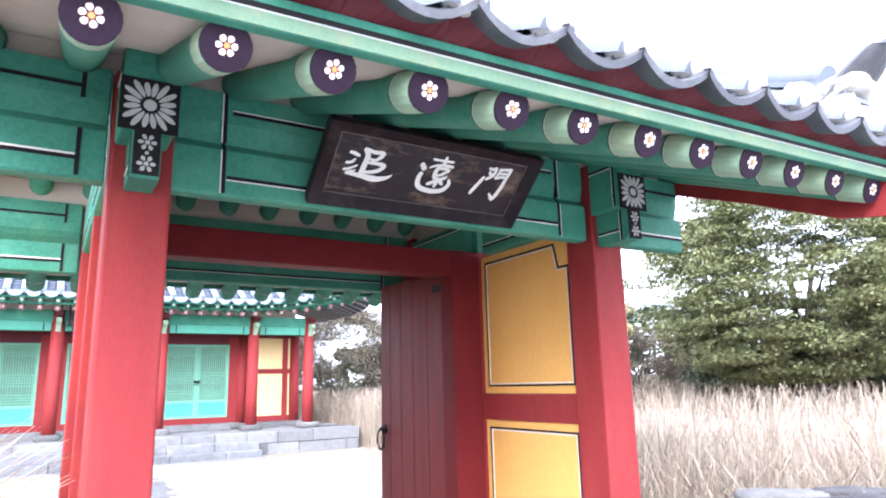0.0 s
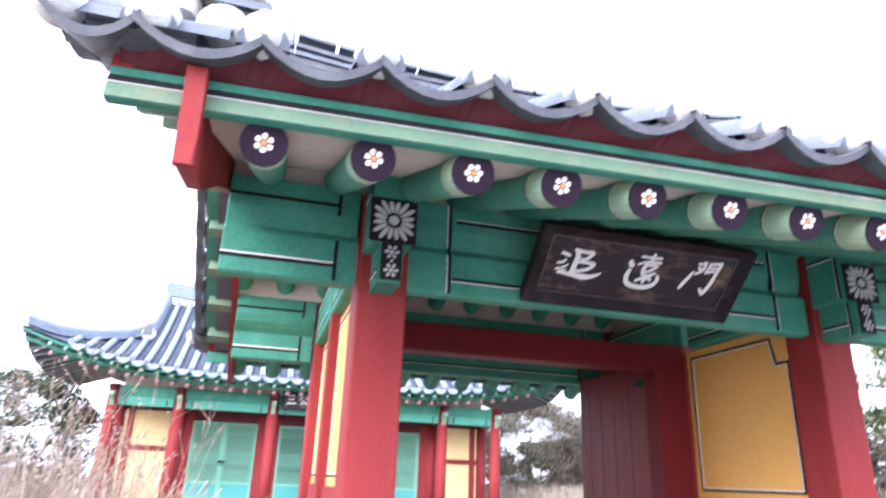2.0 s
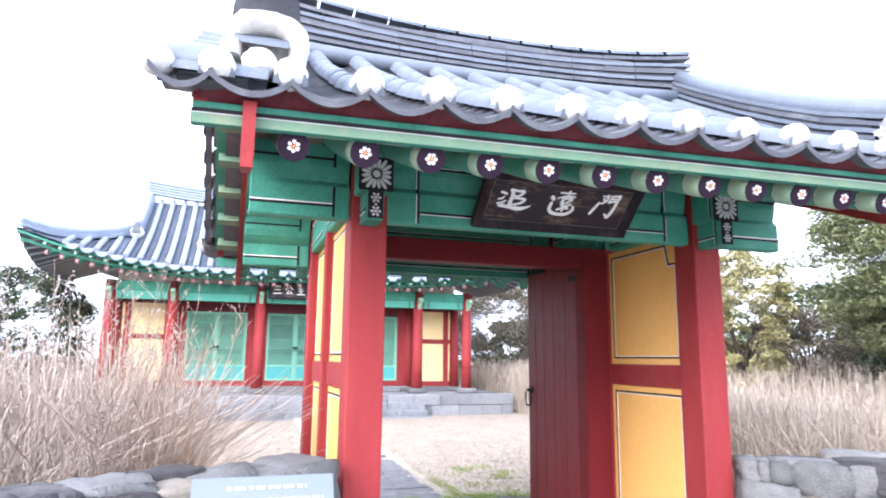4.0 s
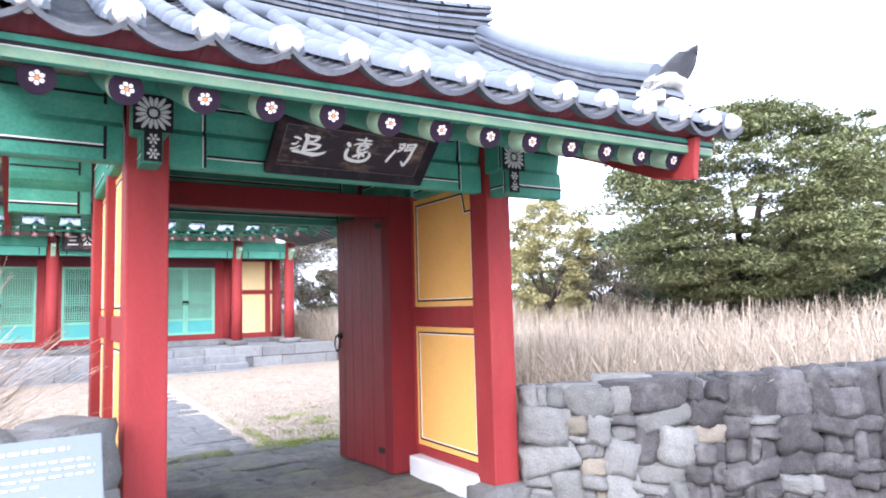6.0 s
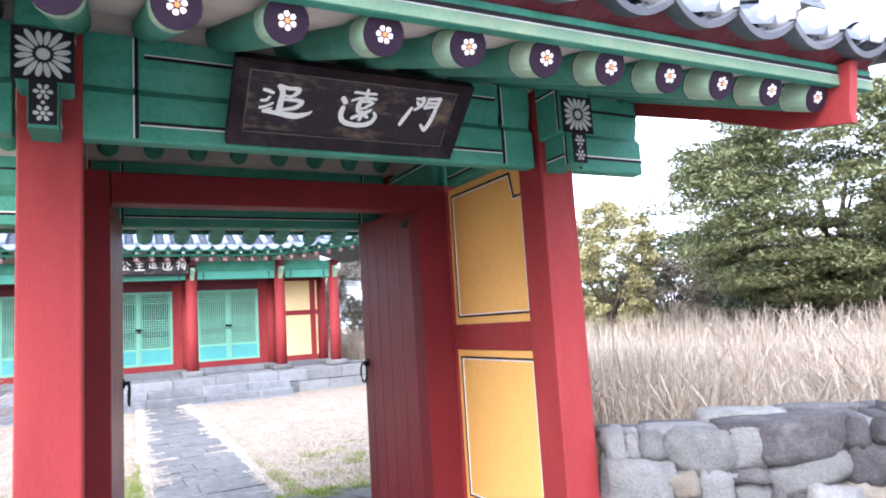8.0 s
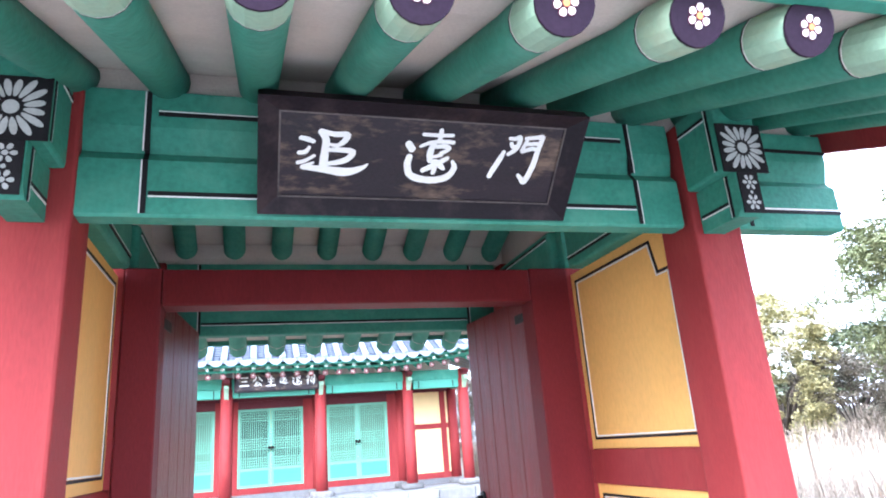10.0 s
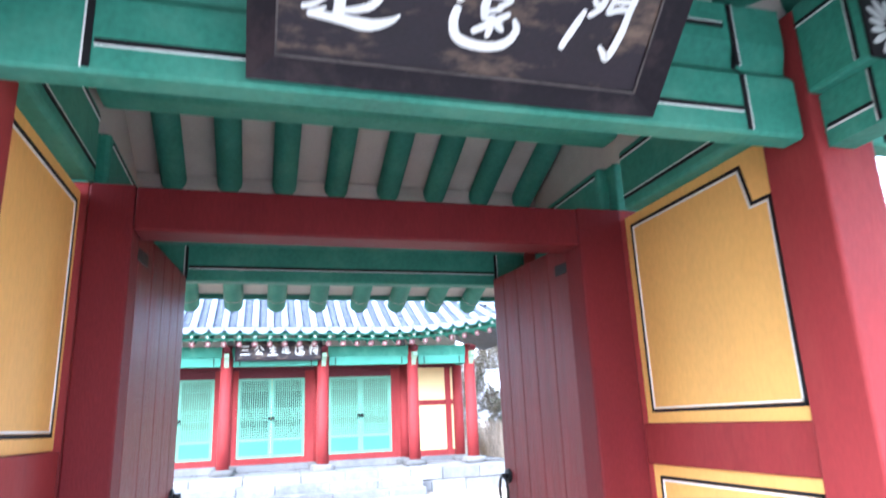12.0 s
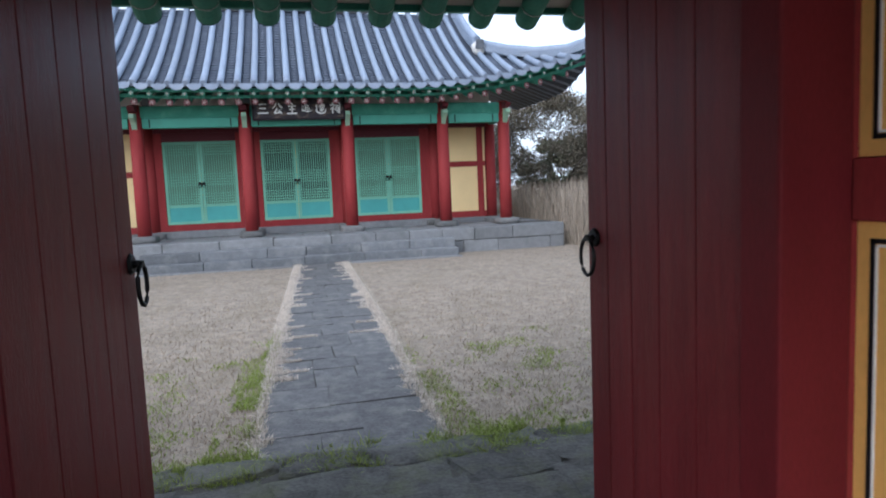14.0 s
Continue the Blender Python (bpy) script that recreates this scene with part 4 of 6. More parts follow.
def slab(b, u0, v0, u1, v1, d0, d1, idx=0):
    vs = [b.verts.new(on_plaque(u, v, d)) for d in (d0, d1) for u, v in ((u0, v0), (u1, v0), (u1, v1), (u0, v1))]
    fs = [b.faces.new([vs[i] for i in q]) for q in ((0, 1, 2, 3), (4, 7, 6, 5), (0, 4, 5, 1), (1, 5, 6, 2), (2, 6, 7, 3), (3, 7, 4, 0))]
    for f in fs:
        f.material_index = idx
    bmesh.ops.recalc_face_normals(b, faces=fs)


b = bmesh.new()
slab(b, 0.06, 0.14, 0.94, 0.86, -0.03, 0.0)
part("panel", b, PLAQUE, plq)
for outer, inner in ((((0, 0), (1, 0)), ((0.06, 0.14), (0.94, 0.14))), (((0, 1), (1, 1)), ((0.06, 0.86), (0.94, 0.86))), (((0, 0), (0, 1)), ((0.06, 0.14), (0.06, 0.86))), (((1, 0), (1, 1)), ((0.94, 0.14), (0.94, 0.86)))):
    b = bmesh.new()
    o = [on_plaque(*p, 0.035) for p in outer]
    i = [on_plaque(*p, 0.004) for p in inner]
    ob_ = [on_plaque(*p, -0.03) for p in outer]
    ib_ = [on_plaque(*p, -0.03) for p in inner]
    v = [b.verts.new(p) for p in (*o, *i, *ob_, *ib_)]
    for q in ((0, 1, 3, 2), (4, 6, 7, 5), (0, 4, 5, 1), (2, 3, 7, 6), (0, 2, 6, 4), (1, 5, 7, 3)):
        b.faces.new([v[k] for k in q])
    bmesh.ops.recalc_face_normals(b, faces=b.faces)
    part("frame_board", b, PLAQUE_EDGE, plq, "dark sloping frame board")
b = bmesh.new()
for u0, v0, u1, v1 in ((0.058, 0.132, 0.942, 0.146), (0.058, 0.854, 0.942, 0.868), (0.058, 0.146, 0.063, 0.854), (0.937, 0.146, 0.942, 0.854)):
    slab(b, u0, v0, u1, v1, 0.003, 0.006)
part("pale_rule", b, WORN_RULE, plq, "thin worn grey line")


def brush(b, pts, put, seed=0):
    """A brush stroke: a ribbon through points with half widths, with rounded, slightly ragged ends."""
    P = [Vector((p[0], p[1])) for p in pts]
    W = [p[2] for p in pts]
    fine, fw = [], []
    for i in range(len(P) - 1):
        p0, p1, p2, p3 = P[max(i - 1, 0)], P[i], P[i + 1], P[min(i + 2, len(P) - 1)]
        for k in range(5):
            t = k / 5
            fine.append(0.5 * ((2 * p1) + (p2 - p0) * t + (2 * p0 - 5 * p1 + 4 * p2 - p3) * t * t + (3 * p1 - p0 - 3 * p2 + p3) * t ** 3))
            fw.append(W[i] + (W[i + 1] - W[i]) * t)
    fine.append(P[-1])
    fw.append(W[-1])
    d0 = (fine[1] - fine[0]).normalized()
    d1 = (fine[-1] - fine[-2]).normalized()
    fine = [fine[0] - d0 * fw[0] * 0.6] + fine + [fine[-1] + d1 * fw[-1] * 0.6]
    fw = [fw[0] * 0.45] + fw + [fw[-1] * 0.45]
    prev = None
    for i, (p, w) in enumerate(zip(fine, fw)):
        d = fine[min(i + 1, len(fine) - 1)] - fine[max(i - 1, 0)]
        nrm = Vector((-d.y, d.x)).normalized() if d.length else Vector((0, 1))
        j = 1 + 0.10 * noise.noise((p.x * 0.3, p.y * 0.3, seed))
        cur = (b.verts.new(put(p + nrm * w * j, seed)), b.verts.new(put(p - nrm * w * j, seed)))
        if prev:
            b.faces.new((prev[0], cur[0], cur[1], prev[1]))
        prev = cur


GLYPH = {}
GLYPH["chu"] = [
    [(520, 243, 4), (533, 246, 5), (545, 251, 4)], [(537, 261, 3), (530, 271, 4.5), (517, 273, 4)], [(547, 278, 3), (530, 289, 4), (516, 293, 4)],
    [(546, 292, 2), (536, 297, 4), (524, 301, 4)], [(524, 302, 4), (560, 305, 7), (605, 311, 9), (635, 303, 5), (647, 294, 1.5)],
    [(556, 229, 6), (566, 246, 7), (565, 272, 7), (563, 302, 8)], [(556, 229, 5), (580, 235, 5), (604, 236, 6), (601, 247, 6), (588, 257, 4), (572, 255, 3)],
    [(570, 266, 4), (595, 266, 5), (617, 270, 6), (606, 285, 6), (585, 292, 5), (568, 294, 4)]]
GLYPH["won"] = [
    [(721, 252, 7), (731, 265, 7)], [(727, 277, 6), (724, 296, 7), (732, 316, 7), (756, 325, 7), (786, 326, 7), (809, 318, 7), (819, 301, 6), (813, 287, 3)],
    [(748, 234, 3.5), (780, 236, 4), (808, 236, 3.5)], [(783, 225, 4.5), (782, 248, 5)], [(745, 258, 3), (765, 250, 4), (790, 248, 4), (811, 250, 4)],
    [(772, 250, 5), (766, 270, 7), (768, 288, 5)], [(776, 258, 4), (794, 257, 5), (803, 262, 4), (786, 272, 4)], [(770, 279, 3), (790, 274, 4)],
    [(803, 280, 4), (782, 292, 6), (754, 306, 5)], [(774, 286, 5), (778, 300, 6), (776, 312, 4)], [(778, 285, 4), (790, 296, 6), (798, 303, 3)]]
GLYPH["mun"] = [
    [(918, 267, 4), (910, 285, 6), (900, 306, 6), (895, 319, 5)], [(924, 241, 3.5), (936, 242, 4), (946, 240, 5), (943, 260, 5), (926, 273, 4)],
    [(929, 250, 4), (934, 258, 4), (944, 254, 3)], [(957, 241, 3.5), (975, 240, 4), (993, 238, 5)], [(963, 240, 3.5), (954, 266, 4.5)],
    [(962, 252, 3.5), (984, 251, 4)], [(954, 267, 4), (974, 261, 4.5), (985, 263, 3.5)], [(993, 238, 5), (988, 265, 5.5), (984, 295, 6.5), (973, 327, 6), (964, 322, 5), (955, 313, 3)]]


def plaque_put(p, seed):
    top = 155 + (p.x - 425) * 40 / 643
    bot = 395 + (p.x - 428) * 10 / 602
    return on_plaque((p.x - 426) / 622 * 0.985 - 0.030, (p.y - top) / (bot - top), 0.004 + 0.0006 * seed)


for name in ("chu", "won", "mun"):
    b = bmesh.new()
    for i, st in enumerate(GLYPH[name]):
        brush(b, st, plaque_put, i)
    part("character", b, LETTER, plq, "white brush-written character")

# ---- shrine hall ----
HC = -0.11                                # middle of the hall
CY, WY, BY = 17.4, 18.75, 23.6            # front columns, wall line, back
COLS = [HC + q for q in (-5.70, -3.93, -1.31, 1.31, 3.93, 5.70)]
PLAT = 0.52
hall = thing("shrine_hall", (HC, 20.5, PLAT), "Korean shrine hall with red columns, green doors, grey tile roof", "temple hall")

for k, x in enumerate(COLS):
    for y, r in ((CY, 0.17), (WY, 0.16)):
        b = bmesh.new()
        tube(b, [(x, y, 0.66), (x, y, 1.8), (x, y, 3.94)], [r, r * 1.0, r * 0.92], 20)
        part("column", b, RED, hall, "round red painted column")
        b = bmesh.new()
        stone(b, (x, y, PLAT + 0.07), (0.62, 0.62, 0.18), 40 + k, rough=0.10)
        part("base_stone", b, STONE, hall, "grey base stone")
    # bracket arm on the column's head
    b = bmesh.new()
    prism(b, [(CY - 0.02, 3.30), (CY - 0.16, 3.34), (CY - 0.30, 3.50), (CY - 0.46, 3.60), (CY - 0.40, 3.70), (CY - 0.02, 3.74)], "x", x - 0.06, x + 0.06)
    part("bracket", b, GREEN_LIGHT, hall, "pale green carved bracket")
    b = bmesh.new()
    prism(b, [(CY - 0.02, 3.76), (CY - 0.40, 3.76), (CY - 0.50, 3.86), (CY - 0.02, 3.93)], "x", x - 0.08, x + 0.08)
    part("bracket", b, RED_DARK, hall, "dark red upper bracket")

for xa, xb in zip(COLS, COLS[1:]):
    bm_ = boxm((xa + 0.16, CY - 0.10, 3.37), (xb - 0.16, CY + 0.10, 3.618), 0.015)
    be = part("beam", bm_, HALL_GREEN, hall, "teal green painted tie beam")
    b = bmesh.new()
    for xe in (xa + 0.34, xb - 0.34):
        box(b, (xe - 0.014, CY - 0.106, 3.38), (xe + 0.014, CY - 0.101, 3.59), 0)
    loose_parts("painted_line", b, BLACK, be)
    part("upper_beam", boxm((xa + 0.1, CY - 0.08, 3.62), (xb - 0.1, CY + 0.08, 3.92), 0.02), GREEN, hall, "dark green upper beam")
    part("wall_beam", boxm((xa + 0.14, WY - 0.08, 3.36), (xb - 0.14, WY + 0.08, 3.62), 0.01), RED_DARK, hall, "dark red wall beam")
    part("wall_top", boxm((xa + 0.1, WY - 0.05, 3.62), (xb - 0.1, WY + 0.05, 4.5)), PLASTER, hall, "plaster above the doors")

for x in (COLS[0], COLS[-1]):
    part("side_beam", boxm((x - 0.08, CY + 0.17, 3.42), (x + 0.08, WY - 0.17, 3.94), 0.02), GREEN, hall, "green side beam under the eaves")
    part("side_wall_top", boxm((x - 0.07, WY + 0.17, 3.64), (x + 0.07, BY, 4.42), 0.01), PLASTER, hall, "plaster side wall under the eaves")


def lattice_leaf(x0, x1, backing, label):
    """One door leaf: frame, lower panel, backing and a lattice of thin bars."""
    z0, z1 = 0.88, 3.13
    yf = WY - 0.02
    b = bmesh.new()
    f = 0.075
    for lo, hi in (((x0, z0), (x0 + f, z1)), ((x1 - f, z0), (x1, z1)), ((x0 + f, z0), (x1 - f, z0 + f)), ((x0 + f, z1 - f), (x1 - f, z1)), ((x0 + f, z0 + 0.46), (x1 - f, z0 + 0.54))):
        box(b, (lo[0], yf - 0.03, lo[1]), (hi[0], yf + 0.03, hi[1]), 0.004)
    leaf = part("door_leaf", b, DOOR_GREEN, hall, label)
    part("lower_panel", boxm((x0 + f, yf - 0.012, z0 + f), (x1 - f, yf + 0.012, z0 + 0.46)), DOOR_TEAL, leaf, "teal lower panel")
    part("backing", boxm((x0 + f, yf + 0.028, z0 + 0.54), (x1 - f, yf + 0.034, z1 - f)), backing, leaf, "backing sheet behind the lattice")
    n = 13
    me = mesh_of("lattice_bar", boxm((-0.011, -0.014, 0), (0.011, 0.0, z1 - f - z0 - 0.54)), DOOR_GREEN)
    for k in range(n):
        x = x0 + f + (k + 0.5) * (x1 - x0 - 2 * f) / n
        share("lattice_bar", me, Matrix.Translation((x, yf + 0.005, z0 + 0.54)), leaf)
    me2 = mesh_of("cross_bar", boxm((x0 + f, -0.012, -0.010), (x1 - f, 0.0, 0.010)), DOOR_GREEN)
    zs = [z0 + 0.60 + 0.075 * q for q in range(4)] + [1.95 + 0.075 * q for q in range(5)] + [z1 - f - 0.05 - 0.075 * q for q in range(4)]
    for z in zs:
        share("cross_bar", me2, Matrix.Translation((0, yf, z)), leaf)
    return leaf


for xa, xb, backing in ((-3.70, -1.79, PAPER), (-1.13, 0.78, BACKING_SHADED), (1.50, 3.41, PAPER)):
    xm = (xa + xb) / 2
    for x0, x1 in ((xa, xm - 0.004), (xm + 0.004, xb)):
        leaf = lattice_leaf(x0, x1, backing, "green lattice door leaf")
        xh = xm + (-0.05 if x1 < xm else 0.05)
        b = bmesh.new()
        tube(b, [(xh, WY - 0.05, 1.98), (xh, WY - 0.075, 1.98)], [0.05, 0.04], 8)
        tube(b, [(xh + 0.045 * math.sin(q * 0.7854), WY - 0.08, 1.93 + 0.055 * math.cos(q * 0.7854)) for q in range(9)], 0.010, 5, cap=False)
        part("ring_handle", b, IRON, leaf, "black iron ring handle")
    for x in (xa - 0.14, xb + 0.14):
        part("jamb", boxm((x - 0.14, WY - 0.07, 0.70), (x + 0.14, WY + 0.07, 3.36), 0.01), RED, hall, "red painted door jamb")
    part("foundation", boxm((xa - 0.4, WY - 0.16, PLAT - 0.02), (xb + 0.4, WY + 0.16, 0.698), 0.015), BLOCK, hall, "grey stone under the sill")
    part("sill", boxm((xa, WY - 0.08, 0.70), (xb, WY + 0.08, 0.878), 0.01), RED, hall, "red painted door sill")
    part("head", boxm((xa, WY - 0.07, 3.135), (xb, WY + 0.07, 3.358), 0.01), RED_DARK, hall, "dark red door head")

for s in (-1, 1):
    xa, xb = sorted((HC + s * 4.12, HC + s * 5.52))
    part("wall_panel", boxm((xa, WY - 0.03, 0.86), (xb, WY + 0.03, 2.20)), PALE_YELLOW, hall, "pale yellow wall panel")
    part("wall_panel", boxm((xa, WY - 0.03, 2.36), (xb, WY + 0.03, 3.36)), PALE_YELLOW, hall, "pale yellow wall panel")
    part("rail", boxm((xa, WY - 0.06, 2.202), (xb, WY + 0.06, 2.358), 0.01), RED, hall, "red painted rail")
    part("foundation", boxm((xa, WY - 0.14, PLAT - 0.02), (xb, WY + 0.14, 0.678), 0.015), BLOCK, hall, "grey stone under the sill")
    part("rail", boxm((xa, WY - 0.06, 0.68), (xb, WY + 0.06, 0.858), 0.01), RED, hall, "red painted sill rail")
    for x in (HC + s * 4.16, HC + s * 5.36):
        part("jamb", boxm((x - 0.09, WY - 0.075, 0.66), (x + 0.09, WY + 0.075, 3.36), 0.01), RED, hall, "red painted wall post")
    x = HC + s * 5.70
    a, c = sorted((x - s * 0.06, x + s * 0.06))
    part("side_wall", boxm((a, WY + 0.1, 0.66), (c, BY, 3.9)), YELLOW, hall, "yellow side wall")
part("back_wall", boxm((HC - 5.7, BY - 0.06, 0.66), (HC + 5.7, BY + 0.06, 3.9)), YELLOW, hall, "yellow back wall")

# rafters in two rows with painted flower ends
EY, EZ, RZ, RY = 16.12, 4.26, 7.15, 20.5
CORNER = 8.0


def lift(x):
    """How far the eave rises towards the corners."""
    return 0.95 * max(0.0, (abs(x - HC) - 2.6) / (CORNER - 2.6)) ** 2.1


def hall_z(x, y):
    s = (y - EY) / (RY - EY)
    return EZ + (RZ - EZ) * (0.82 * s + 0.18 * s * s) + lift(x) * (1 - min(1, s * 1.9))


def end_flower(petals, r, face, c1, c2):
    b = bmesh.new()
    disc(b, (0, 0), r, -0.001, 0, 12)
    for q in range(petals):
        petal(b, (0, 0), r * 0.15, r * 0.85, r * 0.26, 2 * math.pi * q / petals, -0.004, 1, 4)
    disc(b, (0, 0), r * 0.18, -0.007, 2, 8)
    return mesh_of("painted_end", b, [face, c1, c2])


FLOWER_LOW = end_flower(5, 0.085, RED_DARK, PINK, WHITE)
FLOWER_UP = end_flower(4, 0.055, GREEN, WHITE, ORANGE)
b = bmesh.new()
tube(b, [(0, 0, 0), (0, 1.9, 0.62)], 0.08, 10)
LOW_RAF = mesh_of("rafter", b, GREEN)
b = bmesh.new()
box(b, (-0.05, 0, -0.05), (0.05, 1.1, 0.05), 0.0, 0, Matrix.Rotation(0.25, 4, "X"))
UP_RAF = mesh_of("flying_rafter", b, GREEN)
nr = 38
for k in range(nr):
    x = HC - 7.3 + k * 14.6 / (nr - 1)
    fan = max(0.0, abs(x - HC) - 5.0) * 0.24 * (1 if x > HC else -1)
    rot = Matrix.Rotation(fan, 4, "Z")
    z = 3.90 + lift(x) * 0.92
    m = Matrix.Translation((x, 16.62, z)) @ rot
    share("rafter", LOW_RAF, m, hall, "round green rafter")
    share("painted_end", FLOWER_LOW, m @ Matrix.Translation((0, -0.03, 0)), hall)
    z = 4.06 + lift(x)
    m = Matrix.Translation((x, 16.30, z)) @ rot
    share("flying_rafter", UP_RAF, m, hall, "square green flying rafter")
    share("painted_end", FLOWER_UP, m @ Matrix.Translation((0, -0.012, 0)), hall)

# eave boards, soffit and roof body
b = bmesh.new()
NX = 40
xs = [HC - CORNER + 2 * CORNER * k / NX for k in range(NX + 1)]
def strip(b, f_lo, f_hi, idx=0):
    lo = [b.verts.new(f_lo(x)) for x in xs]
    hi = [b.verts.new(f_hi(x)) for x in xs]
    for k in range(NX):
        b.faces.new((lo[k], lo[k + 1], hi[k + 1], hi[k])).material_index = idx
strip(b, lambda x: (x, 16.24, 4.10 + lift(x)), lambda x: (x, 16.24, 4.17 + lift(x)))
strip(b, lambda x: (x, 16.24, 4.17 + lift(x)), lambda x: (x, 16.4, 4.17 + lift(x)))
strip(b, lambda x: (x, 16.24, 4.10 + lift(x)), lambda x: (x, 16.4, 4.10 + lift(x)))
part("eave_board", b, GREEN, hall, "green eave board")
b = bmesh.new()
strip(b, lambda x: (x, 16.58, 3.985 + lift(x) * 0.93), lambda x: (x, 16.58, 4.06 + lift(x) * 0.95))
part("lower_eave_board", b, GREEN, hall, "green lower eave board")
b = bmesh.new()
strip(b, lambda x: (x, 16.3, 4.12 + lift(x)), lambda x: (x, 17.4, 4.40 + lift(x) * 0.7))
strip(b, lambda x: (x, 17.4, 4.40 + lift(x) * 0.7), lambda x: (x, 19.2, 4.95))
part("soffit", b, GREEN, hall, "green soffit boards")

# roof sides: front, back, two hipped ends
b = bmesh.new()
GAB = 5.20                                # half length of the upper roof
FOOT = 18.05
def roof_front(sgn):
    ny = 14
    vv = {}
    for i, x in enumerate(xs):
        over = max(0.0, abs(x - HC) - GAB)
        ymax = RY if over == 0 else EY + (FOOT - EY) * (1 - over / (CORNER - GAB))
        for j in range(ny + 1):
            y = EY + 0.03 + (ymax - EY - 0.03) * j / ny
            yy = y if sgn < 0 else 2 * RY - y
            vv[i, j] = b.verts.new((x, yy, hall_z(x, y) - 0.05))
    for i in range(NX):
        for j in range(ny):
            b.faces.new((vv[i, j], vv[i + 1, j], vv[i + 1, j + 1], vv[i, j + 1])).smooth = True
roof_front(-1)
roof_front(1)
for s in (-1, 1):
    ny, nx = 16, 6
    vv = {}
    for j in range(ny + 1):
        for i in range(nx + 1):
            t = i / nx
            y = EY + (2 * RY - 2 * EY) * j / ny
            edge = min(y - EY, 2 * RY - EY - y)
            reach = min(1.0, edge / (FOOT - EY))
            x = HC + s * (CORNER - (CORNER - GAB) * t * reach)
            yl = EY + (FOOT - EY) * t * reach
            corner = max(0, 1 - edge / 3.0) ** 2
            z = EZ + 0.1 + (hall_z(HC, yl) - EZ) + 0.85 * corner * (1 - t * reach)
            vv[j, i] = b.verts.new((x, y, z - 0.05))
    for j in range(ny):
        for i in range(nx):
            b.faces.new((vv[j, i], vv[j + 1, i], vv[j + 1, i + 1], vv[j, i + 1])).smooth = True
    # gable triangle
    g = [b.verts.new((HC + s * (GAB - 0.15), y, z)) for y, z in ((FOOT, hall_z(HC, FOOT) - 0.1), (RY, RZ - 0.05), (2 * RY - FOOT, hall_z(HC, FOOT) - 0.1))]
    b.faces.new(g)
bmesh.ops.recalc_face_normals(b, faces=b.faces)
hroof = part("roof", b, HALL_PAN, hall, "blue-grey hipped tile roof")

# rows of cover tiles and pan troughs on the front
HP = 0.386
for k in range(-18, 19):
    x = HC + (k + 0.5) * HP
    over = max(0.0, abs(x - HC) - GAB)
    if over > CORNER - GAB - 0.1:
        continue
    ymax = RY if over == 0 else EY + (FOOT - EY) * (1 - over / (CORNER - GAB))
    b = bmesh.new()
    pts = []
    n = 9
    for j in range(n + 1):
        y = EY - 0.03 + (ymax - EY + 0.03) * j / n
        pts.append((x, y, hall_z(x, max(y, EY)) + 0.0))
    tube(b, pts, 0.085, 10)
    part("cover_tile", b, HALL_TILE, hroof)
    if over > CORNER - GAB - 0.4:
        continue
    # stepped pan tiles between two rows
    b = bmesh.new()
    x2 = x + HP / 2
    L = 0.155
    q = EY - 0.05
    while q < ymax - L:
        a0, a1 = hall_z(x2, max(q, EY)) + 0.018, hall_z(x2, q + L) - 0.04
        for i in range(4):
            u0, u1 = (i / 4 - 0.5) * 2, ((i + 1) / 4 - 0.5) * 2
            w = HP / 2 - 0.04
            s0, s1 = 0.05 * (1 - u0 * u0), 0.05 * (1 - u1 * u1)
            v = [b.verts.new(p) for p in ((x2 + u0 * w, q, a0 - s0), (x2 + u1 * w, q, a0 - s1), (x2 + u1 * w, q + L, a1 - s1), (x2 + u0 * w, q + L, a1 - s0))]
            b.faces.new(v)
            v2 = [b.verts.new(p) for p in ((x2 + u0 * w, q, a0 - s0), (x2 + u1 * w, q, a0 - s1), (x2 + u1 * w, q + 0.05, a0 - s1 - 0.03), (x2 + u0 * w, q + 0.05, a0 - s0 - 0.03))]
            b.faces.new(v2)
        q += L
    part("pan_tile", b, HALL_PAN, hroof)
    # hanging eave tile, a half-round tongue
    b = bmesh.new()
    w = HP / 2 - 0.02
    z = hall_z(x2, EY) - 0.02
    prism(b, [(x2 + w * math.cos(math.pi + math.pi * t / 8), z + 0.02 + 0.15 * math.sin(math.pi + math.pi * t / 8)) for t in range(9)], "y", EY - 0.06, EY - 0.025)
    part("eave_tile", b, HALL_TILE, hroof)
# rows on the hipped ends
for s in (-1, 1):
    for k in range(22):
        y = EY + 0.25 + k * HP
        edge = min(y - EY, 2 * RY - EY - y)
        reach = min(1.0, edge / (FOOT - EY))
        b = bmesh.new()
        pts = []
        for i in range(5):
            t = i / 4
            yl = EY + (FOOT - EY) * t * reach
            corner = max(0, 1 - edge / 3.0) ** 2
            pts.append((HC + s * (CORNER + 0.03 - (CORNER - GAB) * t * reach), y, EZ + 0.1 + (hall_z(HC, yl) - EZ) + 0.85 * corner * (1 - t * reach)))
        tube(b, pts, 0.085, 8)
        part("cover_tile", b, HALL_TILE, hroof)
